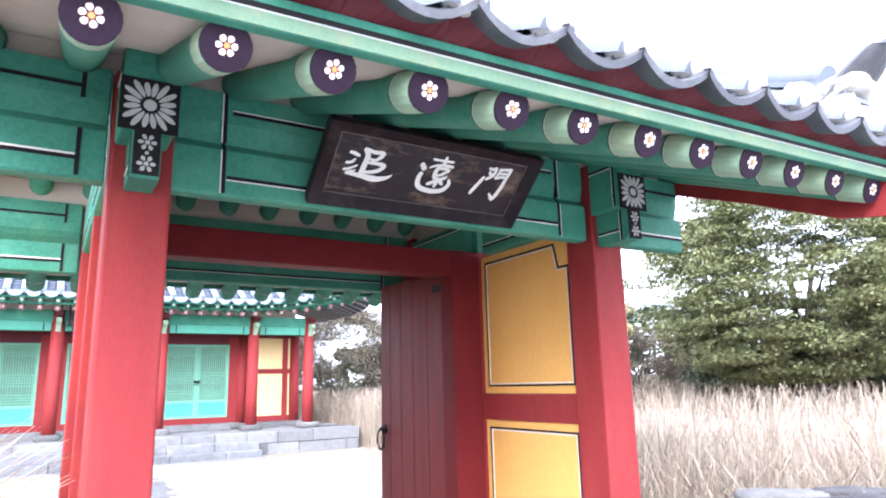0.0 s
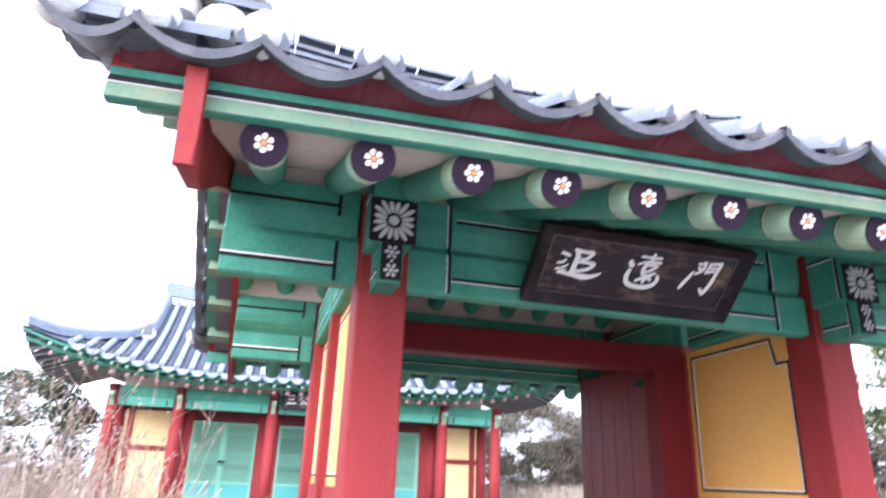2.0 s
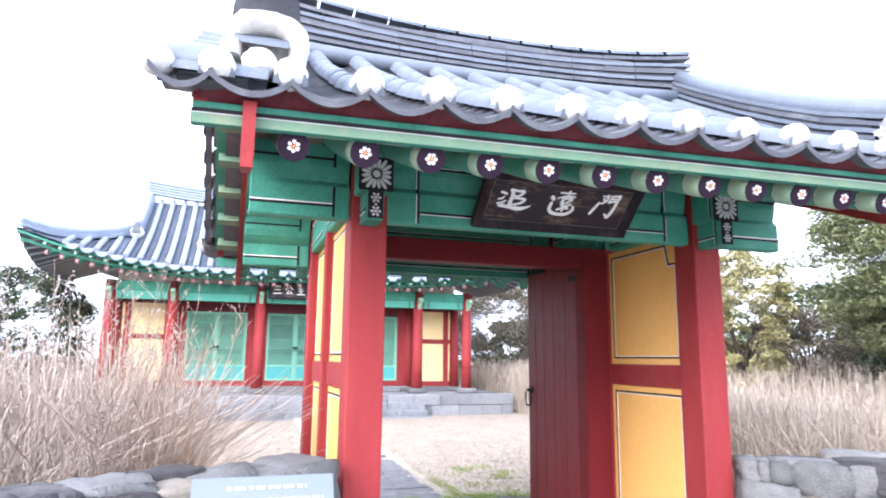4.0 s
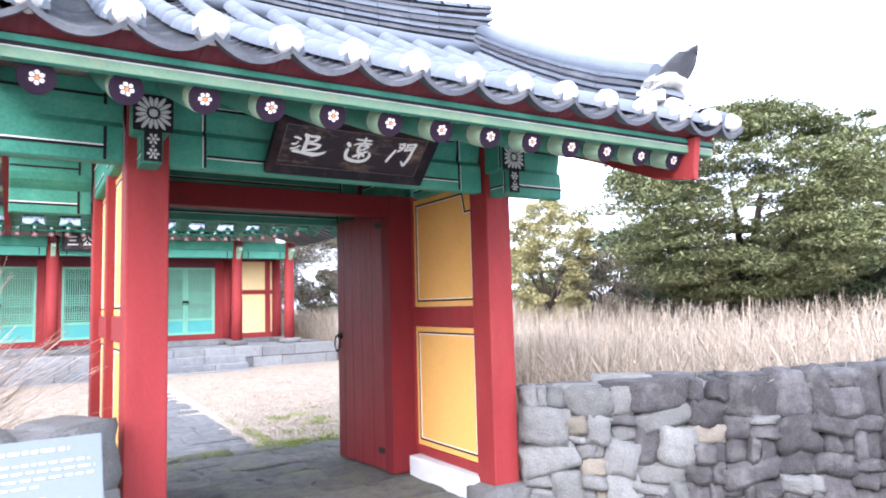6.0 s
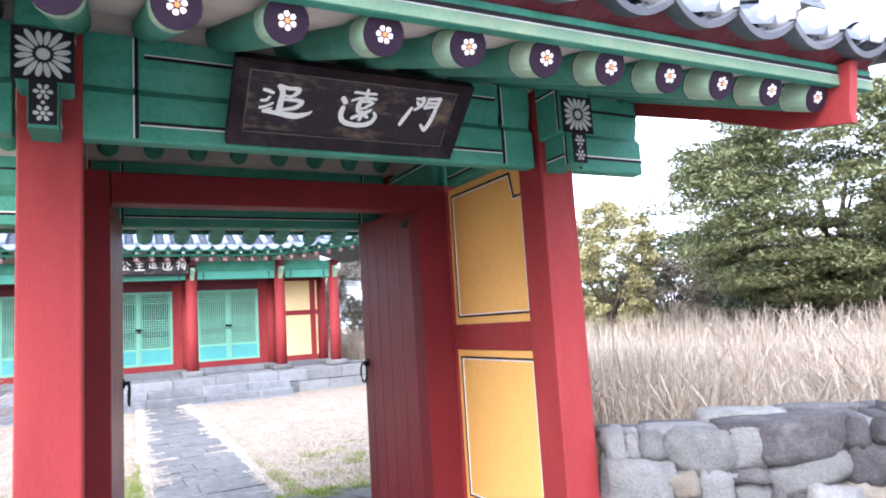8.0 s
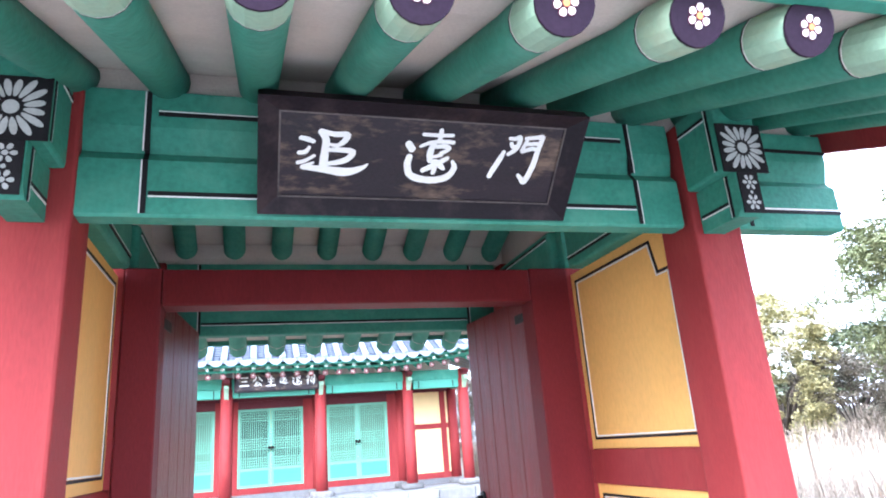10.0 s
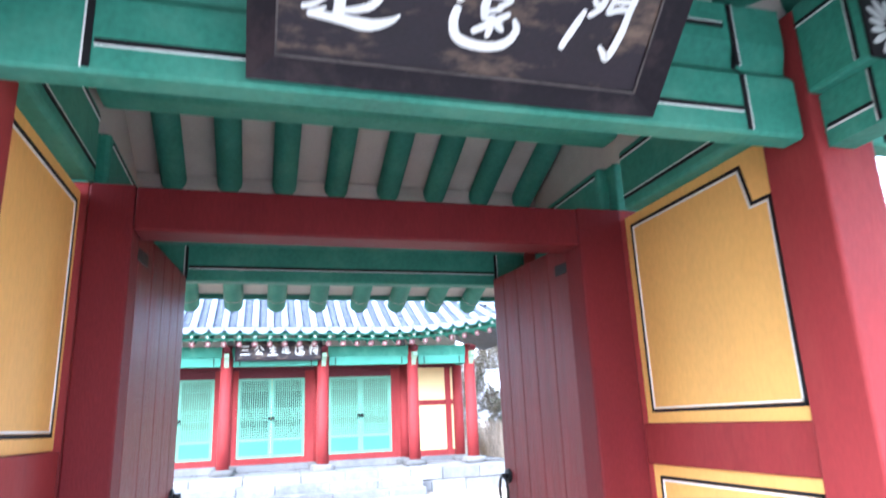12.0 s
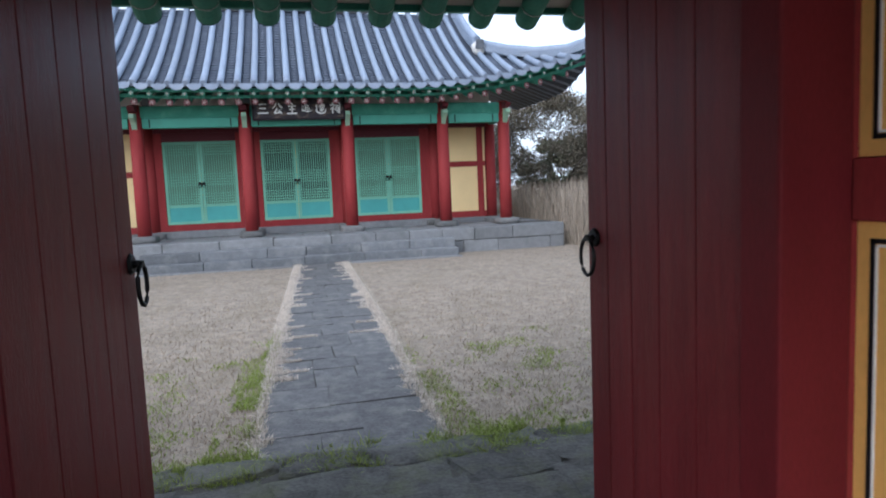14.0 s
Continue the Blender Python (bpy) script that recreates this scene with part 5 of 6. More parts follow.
# ridges: main, gable and hip
def ridge_bar(pts, w, h, name, label):
    b = bmesh.new()
    P = [Vector(p) for p in pts]
    for layer in range(5):
        ww = w * (1 - 0.05 * layer)
        rings = []
        for i, p in enumerate(P):
            d = (P[min(i + 1, len(P) - 1)] - P[max(i - 1, 0)])
            d.z = 0
            d.normalize()
            nn = Vector((-d.y, d.x, 0))
            z0 = p.z + h * layer / 5
            rings.append([b.verts.new((*(p + nn * ww).xy, z0)), b.verts.new((*(p + nn * ww).xy, z0 + h / 5 * 0.7)), b.verts.new((*(p - nn * ww).xy, z0 + h / 5 * 0.7)), b.verts.new((*(p - nn * ww).xy, z0))])
        for u, v in zip(rings, rings[1:]):
            for k in range(4):
                b.faces.new((u[k], u[(k + 1) % 4], v[(k + 1) % 4], v[k]))
        b.faces.new(rings[0])
        b.faces.new(rings[-1][::-1])
    tube(b, [(p.x, p.y, p.z + h) for p in P], w * 0.75, 10)
    bmesh.ops.recalc_face_normals(b, faces=b.faces)
    return part(name, b, HALL_TILE, hall, label)


ridge_bar([(HC + x, RY, RZ - 0.05 + 0.28 * (abs(x) / 5.3) ** 2.2) for x in (-5.3, -4, -2.5, -1, 0, 1, 2.5, 4, 5.3)], 0.17, 0.5, "main_ridge", "stacked grey tile main ridge")
for s in (-1, 1):
    for f in (-1, 1):
        yy = lambda y: y if f < 0 else 2 * RY - y
        ridge_bar([(HC + s * (GAB - 0.02), yy(y), hall_z(HC, y) + 0.02 + 0.12 * max(0, (19 - y))) for y in (20.3, 19.6, 18.9, 18.3, 17.95)], 0.14, 0.28, "gable_ridge", "grey tile gable ridge")
        ridge_bar([(HC + s * (GAB + (CORNER - GAB) * t), yy(FOOT - (FOOT - EY) * t), hall_z(HC, FOOT - (FOOT - EY) * t) + lift(HC + CORNER * (0.7 + 0.3 * t)) * (0.25 + 0.75 * t * t) + 0.02) for t in (0.02, 0.25, 0.5, 0.75, 0.97)], 0.13, 0.22, "hip_ridge", "grey tile hip ridge")
        x, y = HC + s * GAB, yy(17.88)
        share("mortar_cap", CAP, Matrix.Translation((x, y, hall_z(HC, 17.9) + 0.2)) @ Matrix.Diagonal((0.22, 0.12, 0.2, 1)), hall, "white mortar at the gable ridge's foot")
        b = bmesh.new()
        prism(b, [(x - 0.13, hall_z(HC, 17.9) + 0.16), (x + 0.13, hall_z(HC, 17.9) + 0.16), (x + 0.10, hall_z(HC, 17.9) + 0.42), (x - 0.10, hall_z(HC, 17.9) + 0.42)], "y", y - 0.10 * -f, y - 0.16 * -f)
        part("end_tile", b, TILE_DARK, hall, "dark end tile")

# hall plaque
hp = thing("hall_plaque", (HC + 0.07, CY - 0.2, 3.53), "long black plaque with six white characters under the hall eaves", "sign")
X0, X1, Z0, Z1, YP = HC - 1.05, HC + 1.20, 3.54, 4.03, CY - 0.30
b = bmesh.new()
box(b, (X0, YP - 0.03, Z0), (X1, YP + 0.03, Z1), 0.01)
part("panel", b, PLAQUE, hp)
b = bmesh.new()
for lo, hi in (((X0 - 0.05, Z0 - 0.05), (X1 + 0.05, Z0)), ((X0 - 0.05, Z1), (X1 + 0.05, Z1 + 0.05)), ((X0 - 0.05, Z0), (X0, Z1)), ((X1, Z0), (X1 + 0.05, Z1))):
    box(b, (lo[0], YP - 0.06, lo[1]), (hi[0], YP + 0.04, hi[1]), 0.008)
part("frame", b, PLAQUE_EDGE, hp)
GLYPH["sam"] = [[(20, 15, 5), (80, 13, 5)], [(26, 48, 5), (74, 46, 5)], [(8, 86, 6), (92, 84, 6)]]
GLYPH["gong"] = [[(40, 8, 5), (28, 32, 6), (8, 48, 4)], [(60, 8, 5), (74, 30, 6), (94, 46, 5)], [(48, 48, 5), (34, 72, 6), (24, 88, 5), (50, 84, 5), (74, 80, 5)], [(64, 62, 5), (74, 78, 6), (84, 92, 5)]]
GLYPH["ju"] = [[(44, 4, 5), (58, 16, 6)], [(20, 30, 5), (80, 28, 5)], [(26, 56, 5), (74, 54, 5)], [(8, 90, 6), (92, 88, 6)], [(50, 30, 6), (50, 88, 6)]]
GLYPH["sa"] = [[(24, 4, 5), (32, 14, 5)], [(8, 26, 5), (42, 24, 5), (28, 46, 5), (6, 62, 4)], [(26, 44, 6), (26, 96, 6)], [(32, 52, 4), (42, 62, 5)], [(54, 12, 5), (94, 10, 5), (92, 60, 6), (86, 94, 6), (76, 86, 4)], [(54, 32, 5), (82, 30, 5)], [(56, 50, 5), (58, 76, 5)], [(56, 50, 5), (80, 48, 5), (78, 74, 5)], [(58, 76, 5), (80, 74, 5)]]
for i, name in enumerate(("sam", "gong", "ju", "chu", "won", "sa")):
    st = GLYPH[name]
    ax = [p[0] for q in st for p in q]
    az = [p[1] for q in st for p in q]
    big = name in ("chu", "won")
    k = 100 / max(max(ax) - min(ax), max(az) - min(az))
    cx = X0 + 0.22 + i * 0.365
    def hall_put(p, seed, cx=cx, k=k, mx=(min(ax) + max(ax)) / 2, mz=(min(az) + max(az)) / 2):
        return Vector((cx + (p.x - mx) * k * 0.0025, YP - 0.034 - 0.0008 * seed, (Z0 + Z1) / 2 - (p.y - mz) * k * 0.0026))
    b = bmesh.new()
    for j, s_ in enumerate(st):
        brush(b, s_, hall_put, j)
    part("character", b, LETTER, hp, "white brush-written character")

# ---- hall platform and steps ----
HALL_DROP = -0.15                         # the hall's level against its drawing
plat = solid("hall_platform", boxm((HC - 6.95, 16.42, FLOOR - 0.1), (HC + 7.0, 25.0, PLAT - 0.012)), EARTH, "grey stone platform under the hall", "platform")
def course(parent, x0, x1, y0, y1, z0, z1, seed, name="stone_block", lo=0.7, hi=1.5, material=BLOCK):
    rng = random.Random(seed)
    x = x0
    while x < x1 - 0.05:
        w = min(rng.uniform(lo, hi), x1 - x)
        if x1 - x - w < 0.3:
            w = x1 - x
        b = bmesh.new()
        j = rng.uniform(-0.012, 0.012)
        box(b, (x + 0.004, y0 + j, z0), (x + w - 0.004, y1, z1 + rng.uniform(-0.012, 0.006)), 0.025)
        part(name, b, material, parent)
        x += w
course(plat, HC - 7.0, HC + 7.0, 16.30, 16.95, 0.18, PLAT, 1)
course(plat, HC - 7.0, HC + 7.0, 16.31, 16.9, FLOOR - 0.05, 0.178, 2)
course(plat, HC - 7.0, HC + 7.0, 16.955, 18.0, 0.3, PLAT - 0.004, 3)
course(plat, HC - 7.0, HC + 7.0, 18.005, 19.0, 0.3, PLAT - 0.002, 4)
steps = solid("stone_steps", boxm((HC - 3.75, 15.62, FLOOR - 0.1), (HC + 3.75, 16.29, FLOOR + 0.02)), EARTH, "broad stone steps before the hall", "steps")
course(steps, HC - 3.8, HC + 3.8, 15.94, 16.29, 0.06, 0.30, 5, lo=0.9, hi=1.6, material=BLOCK_DARK)
course(steps, HC - 3.8, HC + 3.8, 15.58, 15.935, FLOOR - 0.05, 0.085, 6, lo=0.9, hi=1.6, material=BLOCK_DARK)
course(steps, HC - 3.85, HC + 3.85, 15.30, 15.575, FLOOR - 0.08, FLOOR + 0.045, 7, lo=0.8, hi=1.5)

for ob in (hall, hp, plat, steps):
    ob.location.z += HALL_DROP

# ---- information board ----
board = thing("information_board", (-2.0, -0.95, FLOOR), "tilted pale blue-grey information board with white text on steel legs", "sign")
BT, BB = Vector((-2.005, -0.80, 0.945)), Vector((-2.005, -1.10, 0.46))
BU = (BB - BT).normalized()
BN = Vector((0, BU.z, -BU.y)) * (1 if -BU.y < 0 else 1)
if BN.y > 0:
    BN = -BN
BW, BL = 0.335, (BB - BT).length


def on_board(u, v, d=0.0):
    return BT + Vector((-BW + 2 * BW * u, 0, 0)) + BU * (BL * v) + BN * d


def board_slab(b, u0, v0, u1, v1, d0, d1):
    vs = [b.verts.new(on_board(u, v, d)) for d in (d0, d1) for u, v in ((u0, v0), (u1, v0), (u1, v1), (u0, v1))]
    fs = [b.faces.new([vs[i] for i in q]) for q in ((0, 1, 2, 3), (4, 7, 6, 5), (0, 4, 5, 1), (1, 5, 6, 2), (2, 6, 7, 3), (3, 7, 4, 0))]
    bmesh.ops.recalc_face_normals(b, faces=fs)
    return fs


b = bmesh.new()
board_slab(b, 0, 0, 1, 1, -0.02, 0.0)
bmesh.ops.bevel(b, geom=list(b.edges), offset=0.004, segments=2, affect="EDGES")
part("panel", b, BOARD, board, "pale blue-grey panel")
rng = random.Random(8)
for v0, h, u0, u1 in ((0.08, 0.045, 0.24, 0.80), (0.19, 0.03, 0.12, 0.92), (0.25, 0.03, 0.12, 0.95), (0.31, 0.03, 0.10, 0.94), (0.37, 0.03, 0.12, 0.62), (0.47, 0.035, 0.36, 0.66), (0.55, 0.025, 0.12, 0.93), (0.61, 0.025, 0.12, 0.90), (0.67, 0.025, 0.12, 0.94), (0.73, 0.025, 0.12, 0.90), (0.79, 0.025, 0.12, 0.5)):
    b = bmesh.new()
    u = u0
    while u < u1:
        w = rng.uniform(0.03, 0.09)
        board_slab(b, u, v0 + h * 0.2, min(u + w * 0.85, u1), v0 + h * 0.8, 0.001, 0.003)
        u += w + 0.012
    part("text_line", b, GREY_PETAL, board, "line of white unreadable text")
for x in (-0.24, 0.24):
    b = bmesh.new()
    tube(b, [(-2.005 + x, -0.93, FLOOR - 0.05), (-2.005 + x, -0.93, 0.70)], 0.025, 10)
    part("leg", b, STEEL, board, "grey steel leg")

# ---- dry vegetation ----
def ribbon_field(name, spots, height, width, lean, label, category, material, seed, segs=3, plume=0.0):
    """Many thin bent stalks as one sheet of ribbons."""
    rs = np.random.RandomState(seed)
    n = len(spots)
    h = rs.uniform(*height, n)
    w = rs.uniform(*width, n)
    ang = rs.uniform(0, 2 * np.pi, n)
    bend = rs.uniform(0, lean, n)
    face = rs.uniform(0, np.pi, n)
    V, F = [], []
    dirx, diry = np.cos(ang) * bend, np.sin(ang) * bend
    sx, sy = np.cos(face), np.sin(face)
    levels = []
    for k in range(segs + 1):
        t = k / segs
        px = spots[:, 0] + dirx * h * t * t
        py = spots[:, 1] + diry * h * t * t
        pz = spots[:, 2] + h * t * (1 - 0.3 * bend * t)
        ww = w * (1 - 0.8 * t) if not plume else w * (1 - 0.55 * t + plume * (t > 0.75))
        levels.append(np.stack([px - sx * ww, py - sy * ww, pz], 1))
        levels.append(np.stack([px + sx * ww, py + sy * ww, pz], 1))
    V = np.concatenate(levels)
    idx = np.arange(n)
    F = []
    for k in range(segs):
        a = idx + (2 * k) * n
        F.append(np.stack([a, a + n, a + 3 * n, a + 2 * n], 1))
    F = np.concatenate(F)
    me = bpy.data.meshes.new(name)
    me.from_pydata(V.tolist(), [], F.tolist())
    me.materials.append(material)
    ob = new(name, me)
    return tagged(ob, label, category, "", "stuff")


def scatter(n, test, box_, seed, z=None, near=None):
    rs = np.random.RandomState(seed)
    out = []
    while len(out) < n:
        x, y = rs.uniform(box_[0], box_[1]), rs.uniform(box_[2], box_[3])
        if test(x, y) and (near is None or rs.rand() < near(x, y)):
            out.append((x, y, ground_z(x, y) if z is None else z))
    return np.array(out)


def in_reeds(x, y):
    back = -0.62 - 0.7 * (x - 1.5) + 0.62       # behind the field wall
    return x > 2.1 and y > back + 0.55 and x > 1.2 + 0.46 * y and not (x < 7.6 and y > 15.2 and y < 26)


clump = lambda x, y: 0.25 + 0.75 * max(0.0, min(1.0, 0.5 + 1.1 * noise.noise((x * 0.7, y * 0.7, 3.0))))
ribbon_field("reed_bed", scatter(30000, in_reeds, (1.7, 9.5, -3.5, 13), 1, near=clump), (0.6, 1.36), (0.0022, 0.0055), 0.75, "tall dry straw-coloured reeds behind the stone wall", "reeds", REED, 1, plume=0.35)
ribbon_field("far_reed_bed", scatter(34000, lambda x, y: in_reeds(x, y) and x > 7, (7, 40, -12, 45), 2, near=clump), (0.6, 1.30), (0.005, 0.014), 0.6, "dry reed field reaching to the trees", "reeds", REED, 2, plume=0.3)
ribbon_field("tall_reeds", scatter(420, lambda x, y: in_reeds(x, y) and 3.0 < x < 8 and y < 3.0, (3.0, 8, -2.5, 3.0), 3), (1.25, 1.8), (0.002, 0.005), 0.6, "few taller pale reed stalks above the field", "reeds", REED, 3, plume=0.9)
ribbon_field("left_brush", scatter(12000, lambda x, y: x < -2.5 and (x + 4.3) ** 2 / 5.5 + (y - 2.0) ** 2 / 2.6 < 1, (-7, -2, 0.2, 4), 4), (0.7, 1.95), (0.002, 0.005), 0.9, "dense clump of dry weeds behind the wall", "dry weeds", BRUSH, 4, plume=0.5)
ribbon_field("left_reed_bed", scatter(12000, lambda x, y: x < -4.6 - 0.12 * y and y > -2.0, (-16, -4.6, -2, 30), 5), (0.5, 1.2), (0.004, 0.010), 0.6, "dry grass beside the courtyard", "reeds", REED, 5, plume=0.3)
ribbon_field("hall_side_reeds", scatter(6000, lambda x, y: x > 7.0, (7.0, 12, 15.5, 24), 6), (1.0, 1.9), (0.004, 0.011), 0.45, "dry reeds beside the hall platform", "reeds", REED, 6, plume=0.3)


def stick(b, p, q, r0, r1):
    """A thin three-sided stick."""
    ring = []
    for c, r in ((p, r0), (q, r1)):
        ring.append([b.verts.new((c.x + r * math.cos(t), c.y + r * math.sin(t), c.z)) for t in (0.3, 2.4, 4.5)])
    for k in range(3):
        b.faces.new((ring[0][k], ring[0][(k + 1) % 3], ring[1][(k + 1) % 3], ring[1][k]))


def seed_head(b, c, r):
    """A tiny eight-sided bud."""
    e = [b.verts.new(c + Vector(d) * r) for d in ((1, 0, 0), (0, 1, 0), (-1, 0, 0), (0, -1, 0))]
    top, low = b.verts.new(c + Vector((0, 0, 1.4 * r))), b.verts.new(c - Vector((0, 0, 1.2 * r)))
    for k in range(4):
        b.faces.new((e[k], e[(k + 1) % 4], top))
        b.faces.new((e[(k + 1) % 4], e[k], low))


def branching_weed(name, at, seed, height):
    """A dry branching stem with side twigs and small seed heads."""
    rng = random.Random(seed)
    b = bmesh.new()
    base = Vector(at)
    for q in range(5):
        a = rng.uniform(0, 6.28)
        top = base + Vector((math.cos(a) * 0.35 * height * rng.random(), math.sin(a) * 0.35 * height * rng.random(), height * rng.uniform(0.8, 1.05)))
        mid = base.lerp(top, 0.5) + Vector((rng.uniform(-.04, .04), rng.uniform(-.04, .04), 0))
        stick(b, base, mid, 0.005, 0.0038)
        stick(b, mid, top, 0.0038, 0.0015)
        for k in range(15):
            t = rng.uniform(0.35, 0.97)
            p = base.lerp(mid, t * 2) if t < 0.5 else mid.lerp(top, t * 2 - 1)
            e = p + Vector((rng.uniform(-.16, .16), rng.uniform(-.16, .16), rng.uniform(0.05, 0.2)))
            stick(b, p, e, 0.0026, 0.0012)
            for z in range(3):
                c = p.lerp(e, rng.uniform(0.6, 1.05))
                seed_head(b, c, rng.uniform(0.004, 0.008))
    me = mesh_of(name, b, BRUSH)
    ob = new(name, me)
    return tagged(ob, "dry branching weed stem with seed heads behind the wall", "dry weeds", "dry weeds beside the gate")


for k in range(72):
    rng = random.Random(70 + k)
    branching_weed("weed", (rng.uniform(-5.6, -2.6), rng.uniform(0.4, 2.4), FLOOR - 0.02), 190 + k, rng.uniform(1.3, 2.35))

# lawn: short dry blades over the courtyard, greener tufts near the gate and along the path
def path_edges(y):
    t = (y - 3.8) / 11.7
    return -0.74 + 0.44 * t, 0.58 + 0.20 * t


def on_lawn(x, y):
    a, c = path_edges(y)
    return y > 3.5 and y < 15.5 and not (a + 0.02 < x < c - 0.02)


ribbon_field("lawn_grass", scatter(85000, on_lawn, (-5, 7, 3.5, 15.5), 7, COURT - 0.015, near=lambda x, y: max(0.2, 1.3 - y / 11)), (0.012, 0.042), (0.0025, 0.006), 1.6, "short dry straw-coloured lawn grass", "grass", BLADE, 7, segs=2)
def green_here(x, y):
    a, c = path_edges(y)
    edge = min(abs(x - a), abs(x - c))
    return on_lawn(x, y) and ((-0.02 < a - x < 0.32 and y < 8.0 and noise.noise((x * 1.6, y * 1.6, 7)) + 0.35 * noise.noise((x * 31, y * 31, 2)) > -0.12) or (0 < x - c < 0.3 and y < 5.6 and noise.noise((x * 2, y * 2, 4)) + 0.35 * noise.noise((x * 31, y * 31, 2)) > -0.1) or (y < 7.0 and noise.noise((x * 2.3, y * 2.3, 9)) + 0.7 * noise.noise((x * 31, y * 31, 2)) > 0.12 + (y - 3.8) * 0.10))
ribbon_field("green_grass", scatter(17000, green_here, (-4, 4.5, 3.5, 9), 8, COURT - 0.015), (0.015, 0.045), (0.0025, 0.005), 1.6, "green grass tufts beside the stone path", "grass", BLADE_GREEN, 8, segs=2)
def fringe_here(x, y):
    a, c = path_edges(y)
    d = max(a - x, x - c)
    return -0.04 - 0.42 * max(0.0, noise.noise((x * 0.4, y * 5.5, 1)) - 0.12) < d < min(0.10, 0.02 + 0.018 * (y - 3.9))
ribbon_field("path_fringe_grass", scatter(17000, fringe_here, (-1.1, 1.1, 3.9, 15.4), 9, COURT - 0.01), (0.03, 0.08), (0.003, 0.006), 1.6, "pale dry grass hanging over the path's edge", "grass", BLADE_PALE, 9, segs=2)


def step_here(x, y):
    return 3.34 < y + 0.03 * x < 3.80 and noise.noise((x * 3, y * 5, 15)) + 0.5 * noise.noise((x * 25, y * 25, 3)) > 0.02


ribbon_field("step_grass", scatter(5200, step_here, (-1.7, 1.7, 3.3, 3.85), 13, FLOOR - 0.03), (0.03, 0.10), (0.002, 0.0045), 1.6, "short olive grass growing between the step's stones", "grass", BLADE_GREEN, 13, segs=2)


def moss_here(x, y):
    a, c = path_edges(y)
    u = a - x
    return -0.02 < u < 0.05 + 0.28 * max(0.0, 1 - (y - 3.9) / 4.5) and noise.noise((x * 4, y * 1.8, 5)) > -0.02


ribbon_field("path_edge_grass", scatter(3800, moss_here, (-1.3, -0.2, 3.9, 8.2), 12, COURT - 0.012), (0.015, 0.04), (0.002, 0.0045), 1.6, "bright green grass along the path's edge", "grass", BLADE_GREEN, 12, segs=2)


# ---- trees ----
def tree(name, at, height, spread, seed, leafmat, label, trunk_r=0.22, clumps=170, leaves=110, leaf=0.10, crown_low=0.28, flat=0.45, bare=0.0, cs=0.13, dome=1.0):
    """Tapered trunk with limbs, and a crown of many small leaves in layered clumps with gaps between them."""
    rng = random.Random(seed)
    rs = np.random.RandomState(seed)
    at = (at[0], at[1], ground_z(at[0], at[1]) - 0.08)
    t = thing(name, at, label, "tree")
    base = Vector(at)
    b = bmesh.new()
    fork = base + Vector((rng.uniform(-.2, .2), rng.uniform(-.2, .2), height * (crown_low + 0.06)))
    tube(b, [base - Vector((0, 0, 0.15)), base.lerp(fork, 0.3), base.lerp(fork, 0.7) + Vector((0.05, 0, 0)), fork], [trunk_r * 1.35, trunk_r, trunk_r * 0.85, trunk_r * 0.75], 10)
    centres = []
    for k in range(clumps):
        u = rng.uniform(-1, 1)
        a = rng.uniform(0, 2 * math.pi)
        r = (1 - u * u) ** 0.5 * rng.uniform(0.3, 1.0) ** 0.45
        wob = 1 + 0.22 * noise.noise((math.cos(a) * 1.5, math.sin(a) * 1.5, u * 2 + seed))
        zc = height * (crown_low + (1 - crown_low) * (0.5 + 0.5 * u) ** dome * 0.97)
        centres.append(base + Vector((math.cos(a) * r * spread * wob, math.sin(a) * r * spread * wob, zc * (0.94 + 0.06 * wob))))
    for k in range(9):
        a = 2 * math.pi * k / 9 + rng.uniform(-.3, .3)
        e = base + Vector((math.cos(a) * spread * rng.uniform(.45, .8), math.sin(a) * spread * rng.uniform(.45, .8), height * rng.uniform(crown_low + 0.15, 0.85)))
        m = fork.lerp(e, 0.5) + Vector((0, 0, 0.1 * height * rng.random()))
        tube(b, [fork - Vector((0, 0, 0.1)), m, e], [trunk_r * 0.5, trunk_r * 0.3, trunk_r * 0.08], 6)
        for q in range(3):
            p = m.lerp(e, rng.random())
            tube(b, [p, p + Vector((rng.uniform(-1, 1), rng.uniform(-1, 1), rng.uniform(0, .6))) * spread * 0.3], [trunk_r * 0.12, trunk_r * 0.03], 5)
    part("trunk", b, BARK, t, "dark bark trunk with spreading limbs")
    V, F = [], []
    for c in centres:
        size = spread * cs * rng.uniform(1.0, 1.9)
        n = int(leaves * rng.uniform(0.7, 1.3) * (1 - bare))
        d = rs.normal(size=(n, 3))
        d /= np.linalg.norm(d, axis=1)[:, None]
        d *= rs.uniform(0.35, 1.0, n)[:, None] ** 0.5
        d[:, 2] *= flat
        d[:, 2] -= 0.25 * (d[:, 0] ** 2 + d[:, 1] ** 2) * flat
        p = np.array(c)[None] + d * size
        ax = rs.normal(size=(n, 3)); ax[:, 2] *= 0.5
        ax /= np.linalg.norm(ax, axis=1)[:, None]
        bx = np.cross(ax, rs.normal(size=(n, 3)) * [0.5, 0.5, 0.2] + [0, 0, 1.0])
        bx /= np.linalg.norm(bx, axis=1)[:, None]
        s = leaf * rs.uniform(0.6, 1.3, n)[:, None]
        k0 = len(V)
        quad = np.stack([p - ax * s, p + bx * s * 0.5, p + ax * s, p - bx * s * 0.5], 1).reshape(-1, 3)
        V.extend(quad.tolist())
        F.extend([(k0 + 4 * i, k0 + 4 * i + 1, k0 + 4 * i + 2, k0 + 4 * i + 3) for i in range(n)])
